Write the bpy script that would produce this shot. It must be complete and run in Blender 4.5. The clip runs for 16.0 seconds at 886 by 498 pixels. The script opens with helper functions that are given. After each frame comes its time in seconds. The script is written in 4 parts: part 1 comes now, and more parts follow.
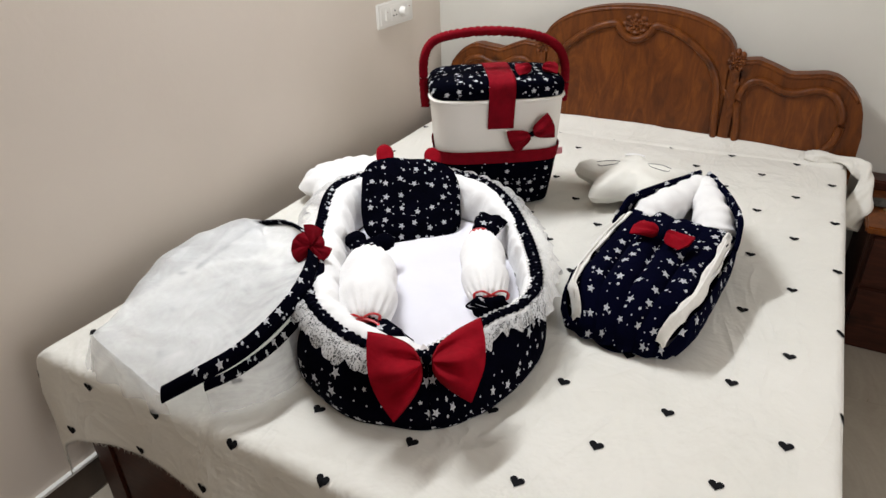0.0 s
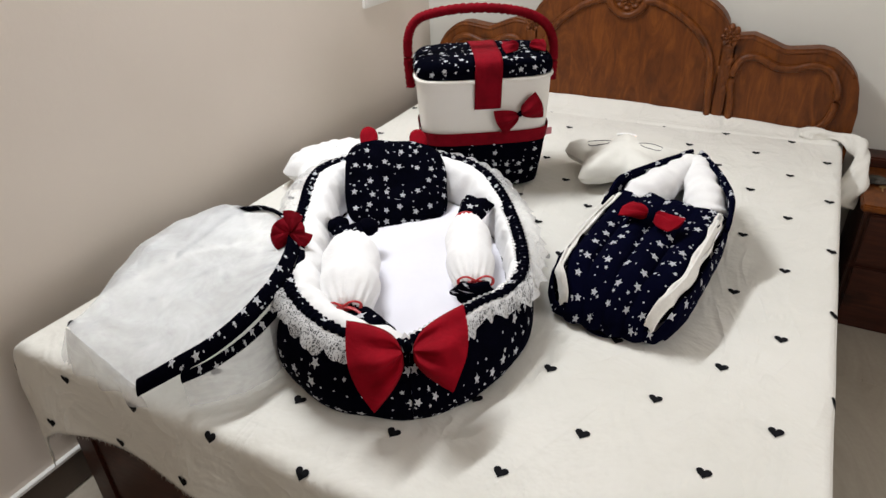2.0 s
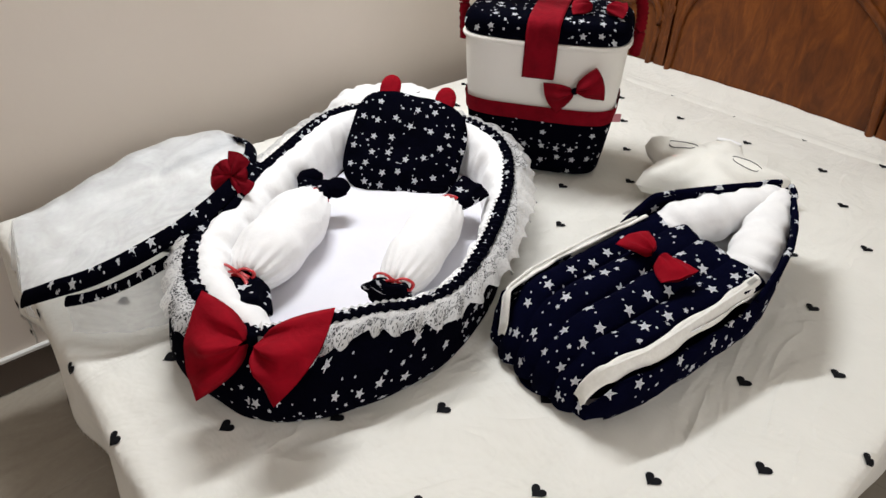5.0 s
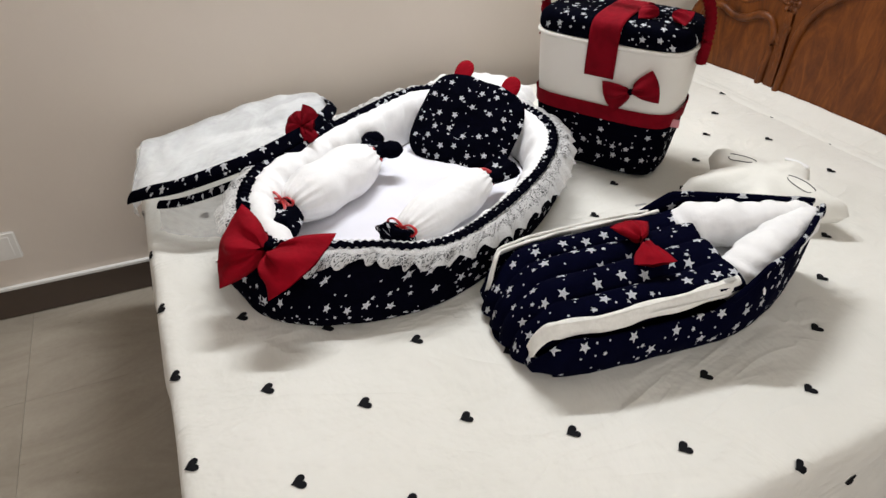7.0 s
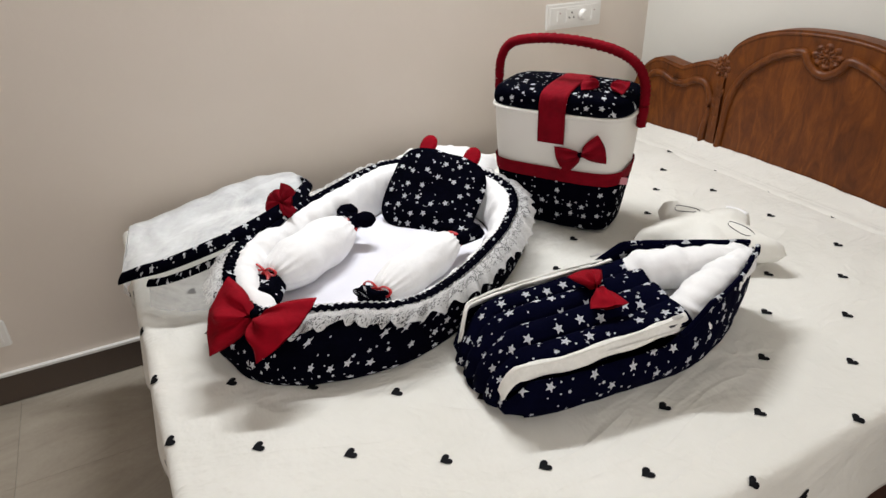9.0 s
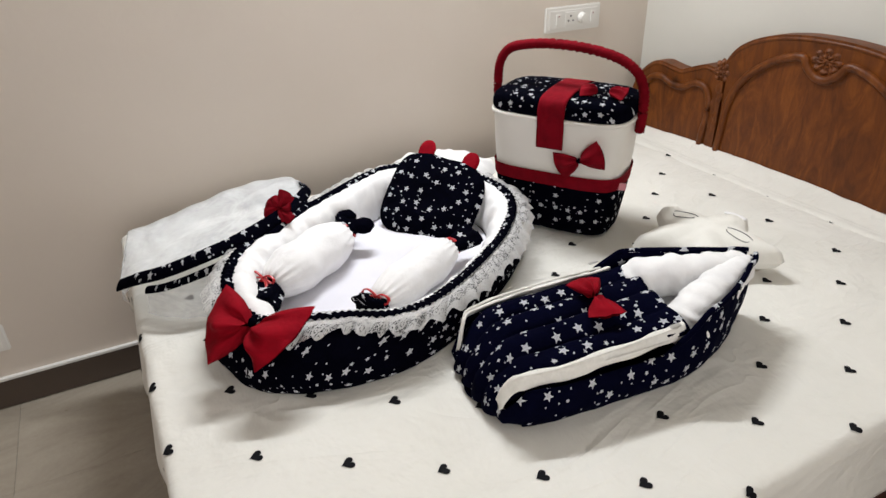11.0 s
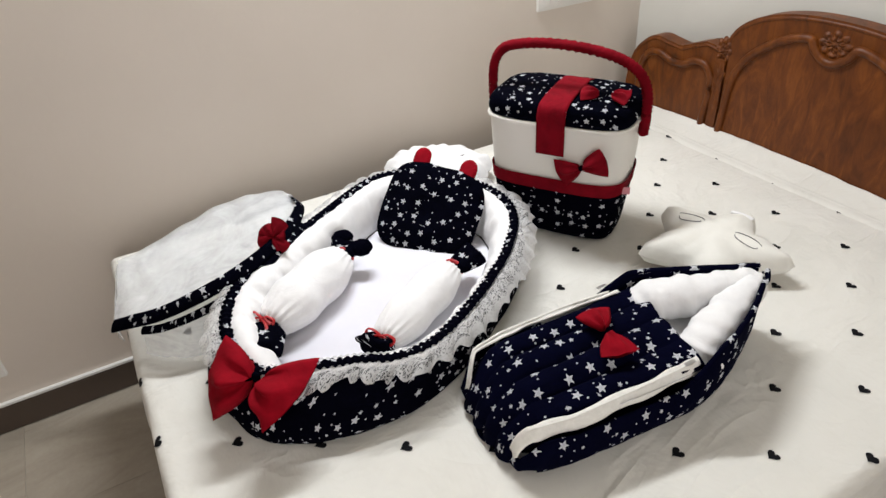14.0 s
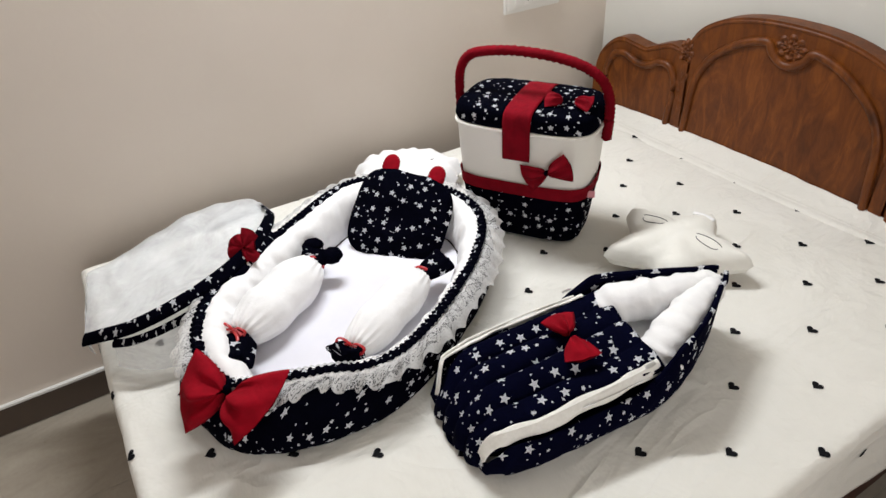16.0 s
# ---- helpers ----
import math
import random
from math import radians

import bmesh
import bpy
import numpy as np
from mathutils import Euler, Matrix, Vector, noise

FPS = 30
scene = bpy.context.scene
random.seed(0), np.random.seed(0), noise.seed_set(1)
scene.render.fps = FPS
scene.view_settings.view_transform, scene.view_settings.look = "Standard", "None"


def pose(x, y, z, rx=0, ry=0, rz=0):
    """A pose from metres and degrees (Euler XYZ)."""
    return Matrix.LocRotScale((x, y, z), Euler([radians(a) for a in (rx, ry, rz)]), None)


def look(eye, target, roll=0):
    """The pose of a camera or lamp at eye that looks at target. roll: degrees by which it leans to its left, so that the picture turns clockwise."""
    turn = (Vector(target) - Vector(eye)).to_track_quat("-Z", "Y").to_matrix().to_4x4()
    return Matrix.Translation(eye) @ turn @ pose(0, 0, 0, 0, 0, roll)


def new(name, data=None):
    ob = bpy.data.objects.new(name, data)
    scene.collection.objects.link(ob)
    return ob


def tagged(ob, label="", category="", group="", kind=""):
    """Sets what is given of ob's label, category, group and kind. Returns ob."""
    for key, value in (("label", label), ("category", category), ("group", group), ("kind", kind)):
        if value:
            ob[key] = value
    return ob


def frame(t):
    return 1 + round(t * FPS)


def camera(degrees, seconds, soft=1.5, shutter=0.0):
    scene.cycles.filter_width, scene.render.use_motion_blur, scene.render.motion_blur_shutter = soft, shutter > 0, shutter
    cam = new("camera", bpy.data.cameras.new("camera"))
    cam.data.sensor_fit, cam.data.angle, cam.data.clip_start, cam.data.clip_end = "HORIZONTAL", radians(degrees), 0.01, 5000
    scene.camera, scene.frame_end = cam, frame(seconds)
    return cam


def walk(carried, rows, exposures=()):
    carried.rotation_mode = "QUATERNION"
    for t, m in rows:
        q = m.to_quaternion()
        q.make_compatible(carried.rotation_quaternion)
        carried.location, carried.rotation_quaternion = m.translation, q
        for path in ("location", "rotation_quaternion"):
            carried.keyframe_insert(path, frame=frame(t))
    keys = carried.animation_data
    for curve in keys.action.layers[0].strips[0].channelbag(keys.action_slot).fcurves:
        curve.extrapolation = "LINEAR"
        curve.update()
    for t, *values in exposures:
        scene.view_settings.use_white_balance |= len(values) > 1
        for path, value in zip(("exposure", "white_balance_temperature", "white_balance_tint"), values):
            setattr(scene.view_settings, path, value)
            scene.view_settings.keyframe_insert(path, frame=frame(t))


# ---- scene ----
cam = camera(68.2, 16.0)
PATH = [
    (0, (1.333, -0.593, 1.413), (0.482, 0.933, 0.44), -1.5),
    (0.5, (1.338, -0.595, 1.412), (0.496, 0.933, 0.434), -1.9),
    (1, (1.337, -0.6, 1.407), (0.497, 0.927, 0.426), -1.8),
    (1.5, (1.329, -0.585, 1.402), (0.564, 0.953, 0.377), -2.1),
    (2, (1.345, -0.548, 1.401), (0.509, 0.954, 0.379), -2.2),
    (2.5, (1.394, -0.501, 1.394), (0.496, 0.975, 0.387), -1.8),
    (3, (1.448, -0.444, 1.39), (0.485, 0.953, 0.332), -0.7),
    (3.2, (1.477, -0.421, 1.384), (0.492, 0.946, 0.307), 0.5),
    (5.3, (1.615, -0.025, 1.343), (0.29, 0.926, 0.184), 0.8),
    (5.5, (1.655, -0.002, 1.336), (0.267, 0.856, 0.179), 1.4),
    (6, (1.742, 0.048, 1.348), (0.328, 0.821, 0.164), 2.4),
    (6.5, (1.818, 0.061, 1.347), (0.353, 0.778, 0.188), 2.6),
    (7, (1.868, 0.065, 1.357), (0.371, 0.751, 0.222), 0.9),
    (7.5, (1.91, 0.068, 1.366), (0.399, 0.762, 0.255), -0.8),
    (8, (1.941, 0.056, 1.385), (0.419, 0.818, 0.334), -1.3),
    (8.5, (1.963, 0.042, 1.398), (0.396, 0.812, 0.421), -1.4),
    (9, (1.971, 0.038, 1.396), (0.399, 0.826, 0.442), -1.6),
    (9.5, (1.972, 0.042, 1.399), (0.394, 0.823, 0.451), -1.6),
    (11.8, (1.942, 0.048, 1.443), (0.401, 0.852, 0.453), -1.4),
    (12, (1.931, 0.052, 1.454), (0.408, 0.861, 0.441), -1.5),
    (12.5, (1.898, 0.066, 1.482), (0.375, 0.831, 0.434), -2.2),
    (13, (1.864, 0.082, 1.509), (0.357, 0.827, 0.426), -2.9),
    (13.5, (1.847, 0.086, 1.534), (0.353, 0.848, 0.444), -3.4),
    (14, (1.83, 0.096, 1.555), (0.353, 0.857, 0.44), -3.9),
    (14.5, (1.832, 0.097, 1.586), (0.358, 0.904, 0.502), -3.6),
    (15, (1.832, 0.115, 1.599), (0.394, 0.946, 0.486), -3.3),
    (15.5, (1.839, 0.123, 1.596), (0.407, 0.95, 0.471), -3.5),
    (16, (1.845, 0.119, 1.596), (0.412, 0.926, 0.459), -3.8),
]
walk(cam, [(t, look(eye, target, roll)) for t, eye, target, roll in PATH])

# ---- light ----
world = bpy.data.worlds.new("world")
scene.world = world
world.use_nodes = True
world.node_tree.nodes["Background"].inputs[0].default_value = (0.75, 0.82, 1.0, 1)
world.node_tree.nodes["Background"].inputs[1].default_value = 0.6
scene.view_settings.exposure = 0.0


def area_lamp(name, where, target, sx, sy, watts, color):
    data = bpy.data.lights.new(name, "AREA")
    data.shape, data.size, data.size_y, data.energy, data.color = "RECTANGLE", sx, sy, watts, color
    ob = new(name, data)
    ob.matrix_world = look(where, target)
    return ob


# the tube on the side wall; added unseen fill in the right wall's opening
area_lamp("tube_lamp", (0.0, 0.85, 2.30), (0.95, 0.50, 0.55), 0.9, 0.06, 40.5, (0.935, 0.965, 1.0))
area_lamp("window_daylight", (3.45, -0.15, 1.55), (-0.1, 0.2, 0.7), 1.7, 1.3, 25, (1.0, 0.965, 0.94))


# ---- materials ----
class Nodes:
    """A small writer of node trees."""

    def __init__(self, name):
        self.mat = bpy.data.materials.new(name)
        self.mat.use_nodes = True
        self.t = self.mat.node_tree
        self.bsdf = self.t.nodes["Principled BSDF"]
        self.out = self.t.nodes["Material Output"]

    def n(self, kind, **values):
        node = self.t.nodes.new(kind)
        for key, value in values.items():
            setattr(node, key, value)
        return node

    def put(self, value, socket):
        if isinstance(value, bpy.types.NodeSocket):
            self.t.links.new(value, socket)
        else:
            socket.default_value = value

    def math(self, op, a, b=0.0, c=0.0):
        node = self.n("ShaderNodeMath", operation=op)
        self.put(a, node.inputs[0])
        self.put(b, node.inputs[1])
        self.put(c, node.inputs[2])
        return node.outputs[0]

    def mix(self, fac, a, b):
        node = self.n("ShaderNodeMix", data_type="RGBA")
        self.put(fac, node.inputs[0])
        self.put(a, node.inputs[6])
        self.put(b, node.inputs[7])
        return node.outputs[2]

    def coords(self, kind="Object"):
        return self.n("ShaderNodeTexCoord").outputs[kind]

    def mapped(self, vec, scale, rot=(0, 0, 0)):
        node = self.n("ShaderNodeMapping")
        self.put(vec, node.inputs[0])
        node.inputs["Scale"].default_value = scale
        node.inputs["Rotation"].default_value = rot
        return node.outputs[0]

    def noise(self, vec, scale, detail=4, rough=0.55, distort=0.0):
        node = self.n("ShaderNodeTexNoise")
        self.put(vec, node.inputs["Vector"])
        node.inputs["Scale"].default_value = scale
        node.inputs["Detail"].default_value = detail
        node.inputs["Roughness"].default_value = rough
        node.inputs["Distortion"].default_value = distort
        return node.outputs[0]

    def ramp(self, fac, *stops):
        node = self.n("ShaderNodeValToRGB")
        self.put(fac, node.inputs[0])
        els = node.color_ramp.elements
        while len(els) < len(stops):
            els.new(0.5)
        for e, (p, c) in zip(els, stops):
            e.position, e.color = p, (*c, 1) if len(c) == 3 else c
        return node.outputs[0]

    def bump(self, height, strength, distance, normal=None):
        node = self.n("ShaderNodeBump")
        node.inputs["Strength"].default_value = strength
        node.inputs["Distance"].default_value = distance
        self.put(height, node.inputs["Height"])
        if normal is not None:
            self.put(normal, node.inputs["Normal"])
        self.put(node.outputs[0], self.bsdf.inputs["Normal"])
        return node.outputs[0]

    def set(self, **values):
        for key, value in values.items():
            self.put(value, self.bsdf.inputs[key.replace("_", " ")])
        return self.mat


def rgb(r, g, b):
    return (r, g, b, 1)


def cloth(name, base, dark, rough=0.85, weave=900.0, crease=9.0, crease_depth=0.004, sheen=0.2, spec=0.25, ridges=0.12):
    """Woven cloth: slight mottling, fine weave and soft creases."""
    k = Nodes(name)
    co = k.coords()
    big = k.noise(co, crease, 5, 0.6, 0.4)
    fine = k.noise(co, weave, 2)
    col = k.mix(k.ramp(big, (0.3, (0, 0, 0)), (0.7, (1, 1, 1))), dark, base)
    col = k.mix(k.math("MULTIPLY", fine, 0.12), col, dark)
    ridge = k.noise(k.mapped(co, (1.0, 0.45, 1.0), (0, 0, 0.6)), crease * 1.7, 3, 0.5, 0.8)
    ridge = k.math("SUBTRACT", 1.0, k.math("POWER", k.math("ABSOLUTE", k.math("SUBTRACT", ridge, 0.5)), 0.85))
    n0 = k.bump(ridge, ridges, crease_depth * 0.8)
    n1 = k.bump(big, 0.5, crease_depth, n0)
    k.bump(fine, 0.25, 0.0006, n1)
    return k.set(Base_Color=col, Roughness=rough, Sheen_Weight=sheen, Specular_IOR_Level=spec)


def star_cloth(name, fine, dark, blue):
    """Navy cotton printed with scattered silver five-pointed stars and dots, laid out by UV in metres."""
    k = Nodes(name)
    uv = k.coords("UV")
    weave = k.noise(uv, 700.0, 2)
    mask = None
    # layers: cell scale, share of cells that carry a print, tip radius, inner radius ratio
    for scale, share, size, inner, seed in ((20.5 * fine, 0.70, 0.225, 0.42, 0.0), (27.0 * fine, 0.34, 0.150, 0.45, 3.7), (36.0 * fine, 0.50, 0.080, 0.85, 8.3)):
        vor = k.n("ShaderNodeTexVoronoi", voronoi_dimensions="2D", feature="F1")
        shift = k.n("ShaderNodeVectorMath", operation="ADD")
        k.put(uv, shift.inputs[0])
        shift.inputs[1].default_value = (seed, seed * 0.7, 0)
        k.put(shift.outputs[0], vor.inputs["Vector"])
        vor.inputs["Scale"].default_value = scale
        vor.inputs["Randomness"].default_value = 0.46
        scaled = k.n("ShaderNodeVectorMath", operation="SCALE")
        k.put(shift.outputs[0], scaled.inputs[0])
        scaled.inputs["Scale"].default_value = scale
        cell = k.n("ShaderNodeVectorMath", operation="SCALE")
        k.put(vor.outputs["Position"], cell.inputs[0])
        cell.inputs["Scale"].default_value = scale
        local = k.n("ShaderNodeVectorMath", operation="SUBTRACT")
        k.put(scaled.outputs[0], local.inputs[0])
        k.put(cell.outputs[0], local.inputs[1])
        sep = k.n("ShaderNodeSeparateXYZ")
        k.put(local.outputs[0], sep.inputs[0])
        col = k.n("ShaderNodeSeparateColor")
        k.put(vor.outputs["Color"], col.inputs[0])
        x, y = sep.outputs[0], sep.outputs[1]
        r = k.math("SQRT", k.math("ADD", k.math("MULTIPLY", x, x), k.math("MULTIPLY", y, y)))
        turn = k.math("ADD", k.math("ARCTAN2", y, x), k.math("MULTIPLY", col.outputs[1], 6.28))
        wedge = 2 * math.pi / 5
        phi = k.math("ABSOLUTE", k.math("SUBTRACT", k.math("FLOORED_MODULO", turn, wedge), wedge / 2))
        # the edge runs from the tip at phi 0 to the inner corner at phi 36 degrees
        tip = Vector((size, 0))
        cor = Vector((size * inner * math.cos(wedge / 2), size * inner * math.sin(wedge / 2)))
        d = (cor - tip).normalized()
        nrm = Vector((d.y, -d.x))
        if nrm.dot(tip) < 0:
            nrm = -nrm
        px, py = k.math("MULTIPLY", r, k.math("COSINE", phi)), k.math("MULTIPLY", r, k.math("SINE", phi))
        dist = k.math("ADD", k.math("MULTIPLY", px, nrm.x), k.math("MULTIPLY", py, nrm.y))
        inside = k.math("LESS_THAN", dist, nrm.dot(tip))
        keep = k.math("LESS_THAN", col.outputs[0], share)
        layer = k.math("MULTIPLY", inside, keep)
        if seed == 0.0:
            clear = k.math("GREATER_THAN", r, size * 1.15)
            free = k.math("MAXIMUM", clear, k.math("SUBTRACT", 1.0, keep))
            hatch = k.n("ShaderNodeTexWave")
            k.put(k.mapped(uv, (1, 1, 1), (0, 0, 0.8)), hatch.inputs[0])
            hatch.inputs["Scale"].default_value = 240
            hatch.inputs["Distortion"].default_value = 2.0
            rim = k.math("GREATER_THAN", dist, nrm.dot(tip) * 0.72)
            ink = k.math("MAXIMUM", rim, k.math("MULTIPLY_ADD", hatch.outputs["Fac"], 0.35, 0.55))
            mask = k.math("MULTIPLY", layer, ink)
        else:
            mask = k.math("MAXIMUM", mask, k.math("MULTIPLY", k.math("MULTIPLY", layer, free), 0.8))
    co = k.coords()
    folds = k.noise(co, 16.0, 4, 0.6, 0.5)
    navy = k.mix(folds, dark, blue)
    col = k.mix(mask, navy, rgb(0.62, 0.63, 0.66))
    n1 = k.bump(folds, 0.55, 0.006)
    k.bump(weave, 0.2, 0.0005, n1)
    return k.set(Base_Color=col, Roughness=0.95, Specular_IOR_Level=0.015)


def lace_cloth(name):
    """White lace: a fine open mesh with denser motifs."""
    k = Nodes(name)
    uv = k.coords("UV")
    vor = k.n("ShaderNodeTexVoronoi", voronoi_dimensions="2D", feature="DISTANCE_TO_EDGE")
    k.put(uv, vor.inputs["Vector"])
    vor.inputs["Scale"].default_value = 330
    thread = k.math("LESS_THAN", vor.outputs["Distance"], 0.13)
    vor2 = k.n("ShaderNodeTexVoronoi", voronoi_dimensions="2D", feature="F1")
    k.put(uv, vor2.inputs["Vector"])
    vor2.inputs["Scale"].default_value = 58
    ring = k.math("ABSOLUTE", k.math("SUBTRACT", vor2.outputs["Distance"], 0.33))
    motif = k.math("LESS_THAN", ring, 0.09)
    core = k.math("LESS_THAN", vor2.outputs["Distance"], 0.14)
    vor3 = k.n("ShaderNodeTexVoronoi", voronoi_dimensions="2D", feature="DISTANCE_TO_EDGE")
    k.put(uv, vor3.inputs["Vector"])
    vor3.inputs["Scale"].default_value = 135
    vine = k.math("LESS_THAN", vor3.outputs["Distance"], 0.09)
    alpha = k.math("MAXIMUM", k.math("MAXIMUM", motif, core), k.math("MAXIMUM", vine, k.math("MULTIPLY", thread, 0.75)))
    sep = k.n("ShaderNodeSeparateXYZ")
    k.put(uv, sep.inputs[0])
    edge = k.math("GREATER_THAN", sep.outputs[1], 0.046)
    alpha = k.math("MAXIMUM", k.math("MULTIPLY", alpha, 0.62), k.math("MULTIPLY_ADD", edge, 0.50, 0.03))
    return k.set(Base_Color=rgb(0.80, 0.79, 0.78), Roughness=0.8, Alpha=alpha, Specular_IOR_Level=0.2)


def net_cloth(name):
    """Sheer white tulle: mostly open, with denser folds."""
    k = Nodes(name)
    folds = k.noise(k.mapped(k.coords(), (1.0, 1.0, 2.0)), 7.0, 4, 0.6, 1.2)
    fine = k.noise(k.coords(), 60.0, 3)
    a = k.math("MULTIPLY_ADD", k.ramp(folds, (0.35, (0, 0, 0)), (0.75, (1, 1, 1))), 0.24, 0.27)
    a = k.math("MULTIPLY_ADD", fine, 0.12, a)
    return k.set(Base_Color=rgb(0.84, 0.85, 0.86), Roughness=0.75, Alpha=a, Specular_IOR_Level=0.25)


def wall_paint(name, base, dark):
    k = Nodes(name)
    co = k.coords()
    big = k.noise(co, 1.3, 5, 0.6)
    fine = k.noise(co, 55.0, 6, 0.65)
    patches = k.noise(co, 9.0, 5, 0.7, 0.6)
    col = k.mix(k.ramp(big, (0.3, (0, 0, 0)), (0.75, (1, 1, 1))), dark, base)
    col = k.mix(k.ramp(patches, (0.62, (0, 0, 0)), (0.8, (0.25, 0.25, 0.25))), col, dark)
    k.bump(k.math("ADD", k.math("MULTIPLY", fine, 0.5), patches), 0.3, 0.002)
    return k.set(Base_Color=col, Roughness=0.55, Specular_IOR_Level=0.3)


def polished_wood(name, light, mid, dark, grain=(1.0, 9.0, 9.0), rough=0.32):
    k = Nodes(name)
    co = k.mapped(k.coords(), grain)
    g = k.noise(co, 5.0, 7, 0.65, 1.6)
    f = k.noise(k.mapped(k.coords(), (grain[0] * 3, grain[1] * 5, grain[2] * 5)), 12.0, 4)
    knots = k.noise(k.coords(), 6.5, 2, 0.4)
    col = k.ramp(g, (0.25, dark), (0.5, mid), (0.72, light))
    col = k.mix(k.math("MULTIPLY", f, 0.35), col, (*dark, 1))
    col = k.mix(k.ramp(knots, (0.68, (0, 0, 0)), (0.74, (0.8, 0.8, 0.8))), col, (*[c * 0.4 for c in dark], 1))
    k.bump(f, 0.12, 0.001)
    return k.set(Base_Color=col, Roughness=k.math("MULTIPLY_ADD", f, 0.2, rough), Specular_IOR_Level=0.25, Coat_Weight=0.06, Coat_Roughness=0.3)


def plain(name, base, rough=0.5, metal=0.0, spec=0.5, grain=60.0, vary=0.12):
    k = Nodes(name)
    f = k.noise(k.coords(), grain, 4)
    col = k.mix(k.math("MULTIPLY", f, vary * 2), (*base, 1), (*[c * 0.6 for c in base], 1))
    k.bump(f, 0.08, 0.0006)
    return k.set(Base_Color=col, Roughness=k.math("MULTIPLY_ADD", f, 0.15, rough), Metallic=metal, Specular_IOR_Level=spec)


def floor_stone(name):
    k = Nodes(name)
    co = k.coords()
    vein = k.noise(k.mapped(co, (1.0, 0.35, 1.0), (0, 0, 0.5)), 4.2, 8, 0.65, 1.4)
    fine = k.noise(co, 70.0, 4)
    info = k.n("ShaderNodeObjectInfo")
    col = k.ramp(vein, (0.25, (0.29, 0.25, 0.195)), (0.5, (0.42, 0.37, 0.30)), (0.75, (0.50, 0.45, 0.375)))
    col = k.mix(k.math("MULTIPLY", fine, 0.25), col, rgb(0.15, 0.12, 0.09))
    col = k.mix(k.math("MULTIPLY", info.outputs["Random"], 0.18), col, rgb(0.13, 0.11, 0.085))
    return k.set(Base_Color=col, Roughness=k.math("MULTIPLY_ADD", vein, 0.15, 0.22), Specular_IOR_Level=0.5)


M_STAR = star_cloth("black_navy_star_cotton", 1.24, rgb(0.0006, 0.0006, 0.0020), rgb(0.0014, 0.0015, 0.0052))
M_STARBAG = star_cloth("navy_star_cotton", 0.94, rgb(0.0007, 0.0008, 0.0045), rgb(0.0020, 0.0024, 0.0125))
M_LACE = lace_cloth("white_lace")
M_NET = net_cloth("white_tulle")
M_WHITE = cloth("white_cotton", rgb(0.86, 0.85, 0.84), rgb(0.78, 0.77, 0.77), crease=22, crease_depth=0.006)
M_LILAC = cloth("pale_lilac_cotton", rgb(0.80, 0.79, 0.84), rgb(0.74, 0.73, 0.79), crease=6, crease_depth=0.005)
M_CREAM = cloth("cream_cotton", rgb(0.82, 0.80, 0.74), rgb(0.76, 0.74, 0.68), crease=18, crease_depth=0.005)
M_SHEET = cloth("cream_bedspread_cotton", rgb(0.77, 0.75, 0.695), rgb(0.71, 0.69, 0.63), crease=4.0, crease_depth=0.034, weave=600, ridges=0.55)
M_RED = cloth("crimson_cotton", rgb(0.285, 0.0025, 0.011), rgb(0.19, 0.0015, 0.007), rough=0.85, crease=26, crease_depth=0.006, sheen=0.0, spec=0.08)
M_MAROON = cloth("dark_red_cotton", rgb(0.21, 0.0025, 0.010), rgb(0.13, 0.0015, 0.006), rough=0.85, crease=26, crease_depth=0.006, sheen=0.0, spec=0.08)
M_SATIN = cloth("red_satin_ribbon", rgb(0.50, 0.006, 0.012), rgb(0.38, 0.004, 0.008), rough=0.3, crease=60, crease_depth=0.002, sheen=0.0, spec=0.6)
M_INK = plain("black_print_ink", (0.006, 0.006, 0.008), 0.8, spec=0.15)
M_BASKET = plain("ivory_plastic", (0.80, 0.77, 0.71), 0.38, grain=9, vary=0.05)
M_WALL = wall_paint("warm_cream_emulsion", rgb(0.71, 0.635, 0.56), rgb(0.67, 0.595, 0.52))
M_WALL2 = wall_paint("pale_grey_emulsion", rgb(0.68, 0.665, 0.61), rgb(0.63, 0.615, 0.56))
M_CEIL = wall_paint("white_ceiling_paint", rgb(0.80, 0.79, 0.76), rgb(0.76, 0.75, 0.72))
M_WOOD = polished_wood("polished_teak", (0.215, 0.062, 0.008), (0.13, 0.034, 0.0038), (0.048, 0.0115, 0.0016), grain=(4.0, 4.0, 1.0), rough=0.38)
M_WOODDARK = polished_wood("dark_stained_wood", (0.075, 0.020, 0.009), (0.045, 0.012, 0.006), (0.020, 0.006, 0.004))
M_FLOOR = floor_stone("brown_polished_tile")
M_SKIRT = plain("dark_brown_skirting_tile", (0.075, 0.052, 0.038), 0.35, grain=7.0, vary=0.3)
M_GROUT = plain("tile_grout", (0.33, 0.29, 0.235), 0.7)
M_SWITCH = plain("white_switch_plastic", (0.80, 0.78, 0.74), 0.35, vary=0.03)
M_SILVER = plain("silver_metal", (0.7, 0.7, 0.7), 0.3, metal=1.0)
M_ZIP = cloth("white_zip_tape", rgb(0.84, 0.82, 0.77), rgb(0.74, 0.72, 0.67), crease=90, crease_depth=0.002)
M_PINK = plain("pink_paper", (0.62, 0.25, 0.28), 0.7)
M_GREYTHREAD = plain("grey_thread", (0.10, 0.09, 0.09), 0.9)
M_POUCH = plain("dark_olive_leather", (0.035, 0.030, 0.022), 0.6)
M_BRASS = plain("brass", (0.6, 0.42, 0.2), 0.35, metal=1.0)
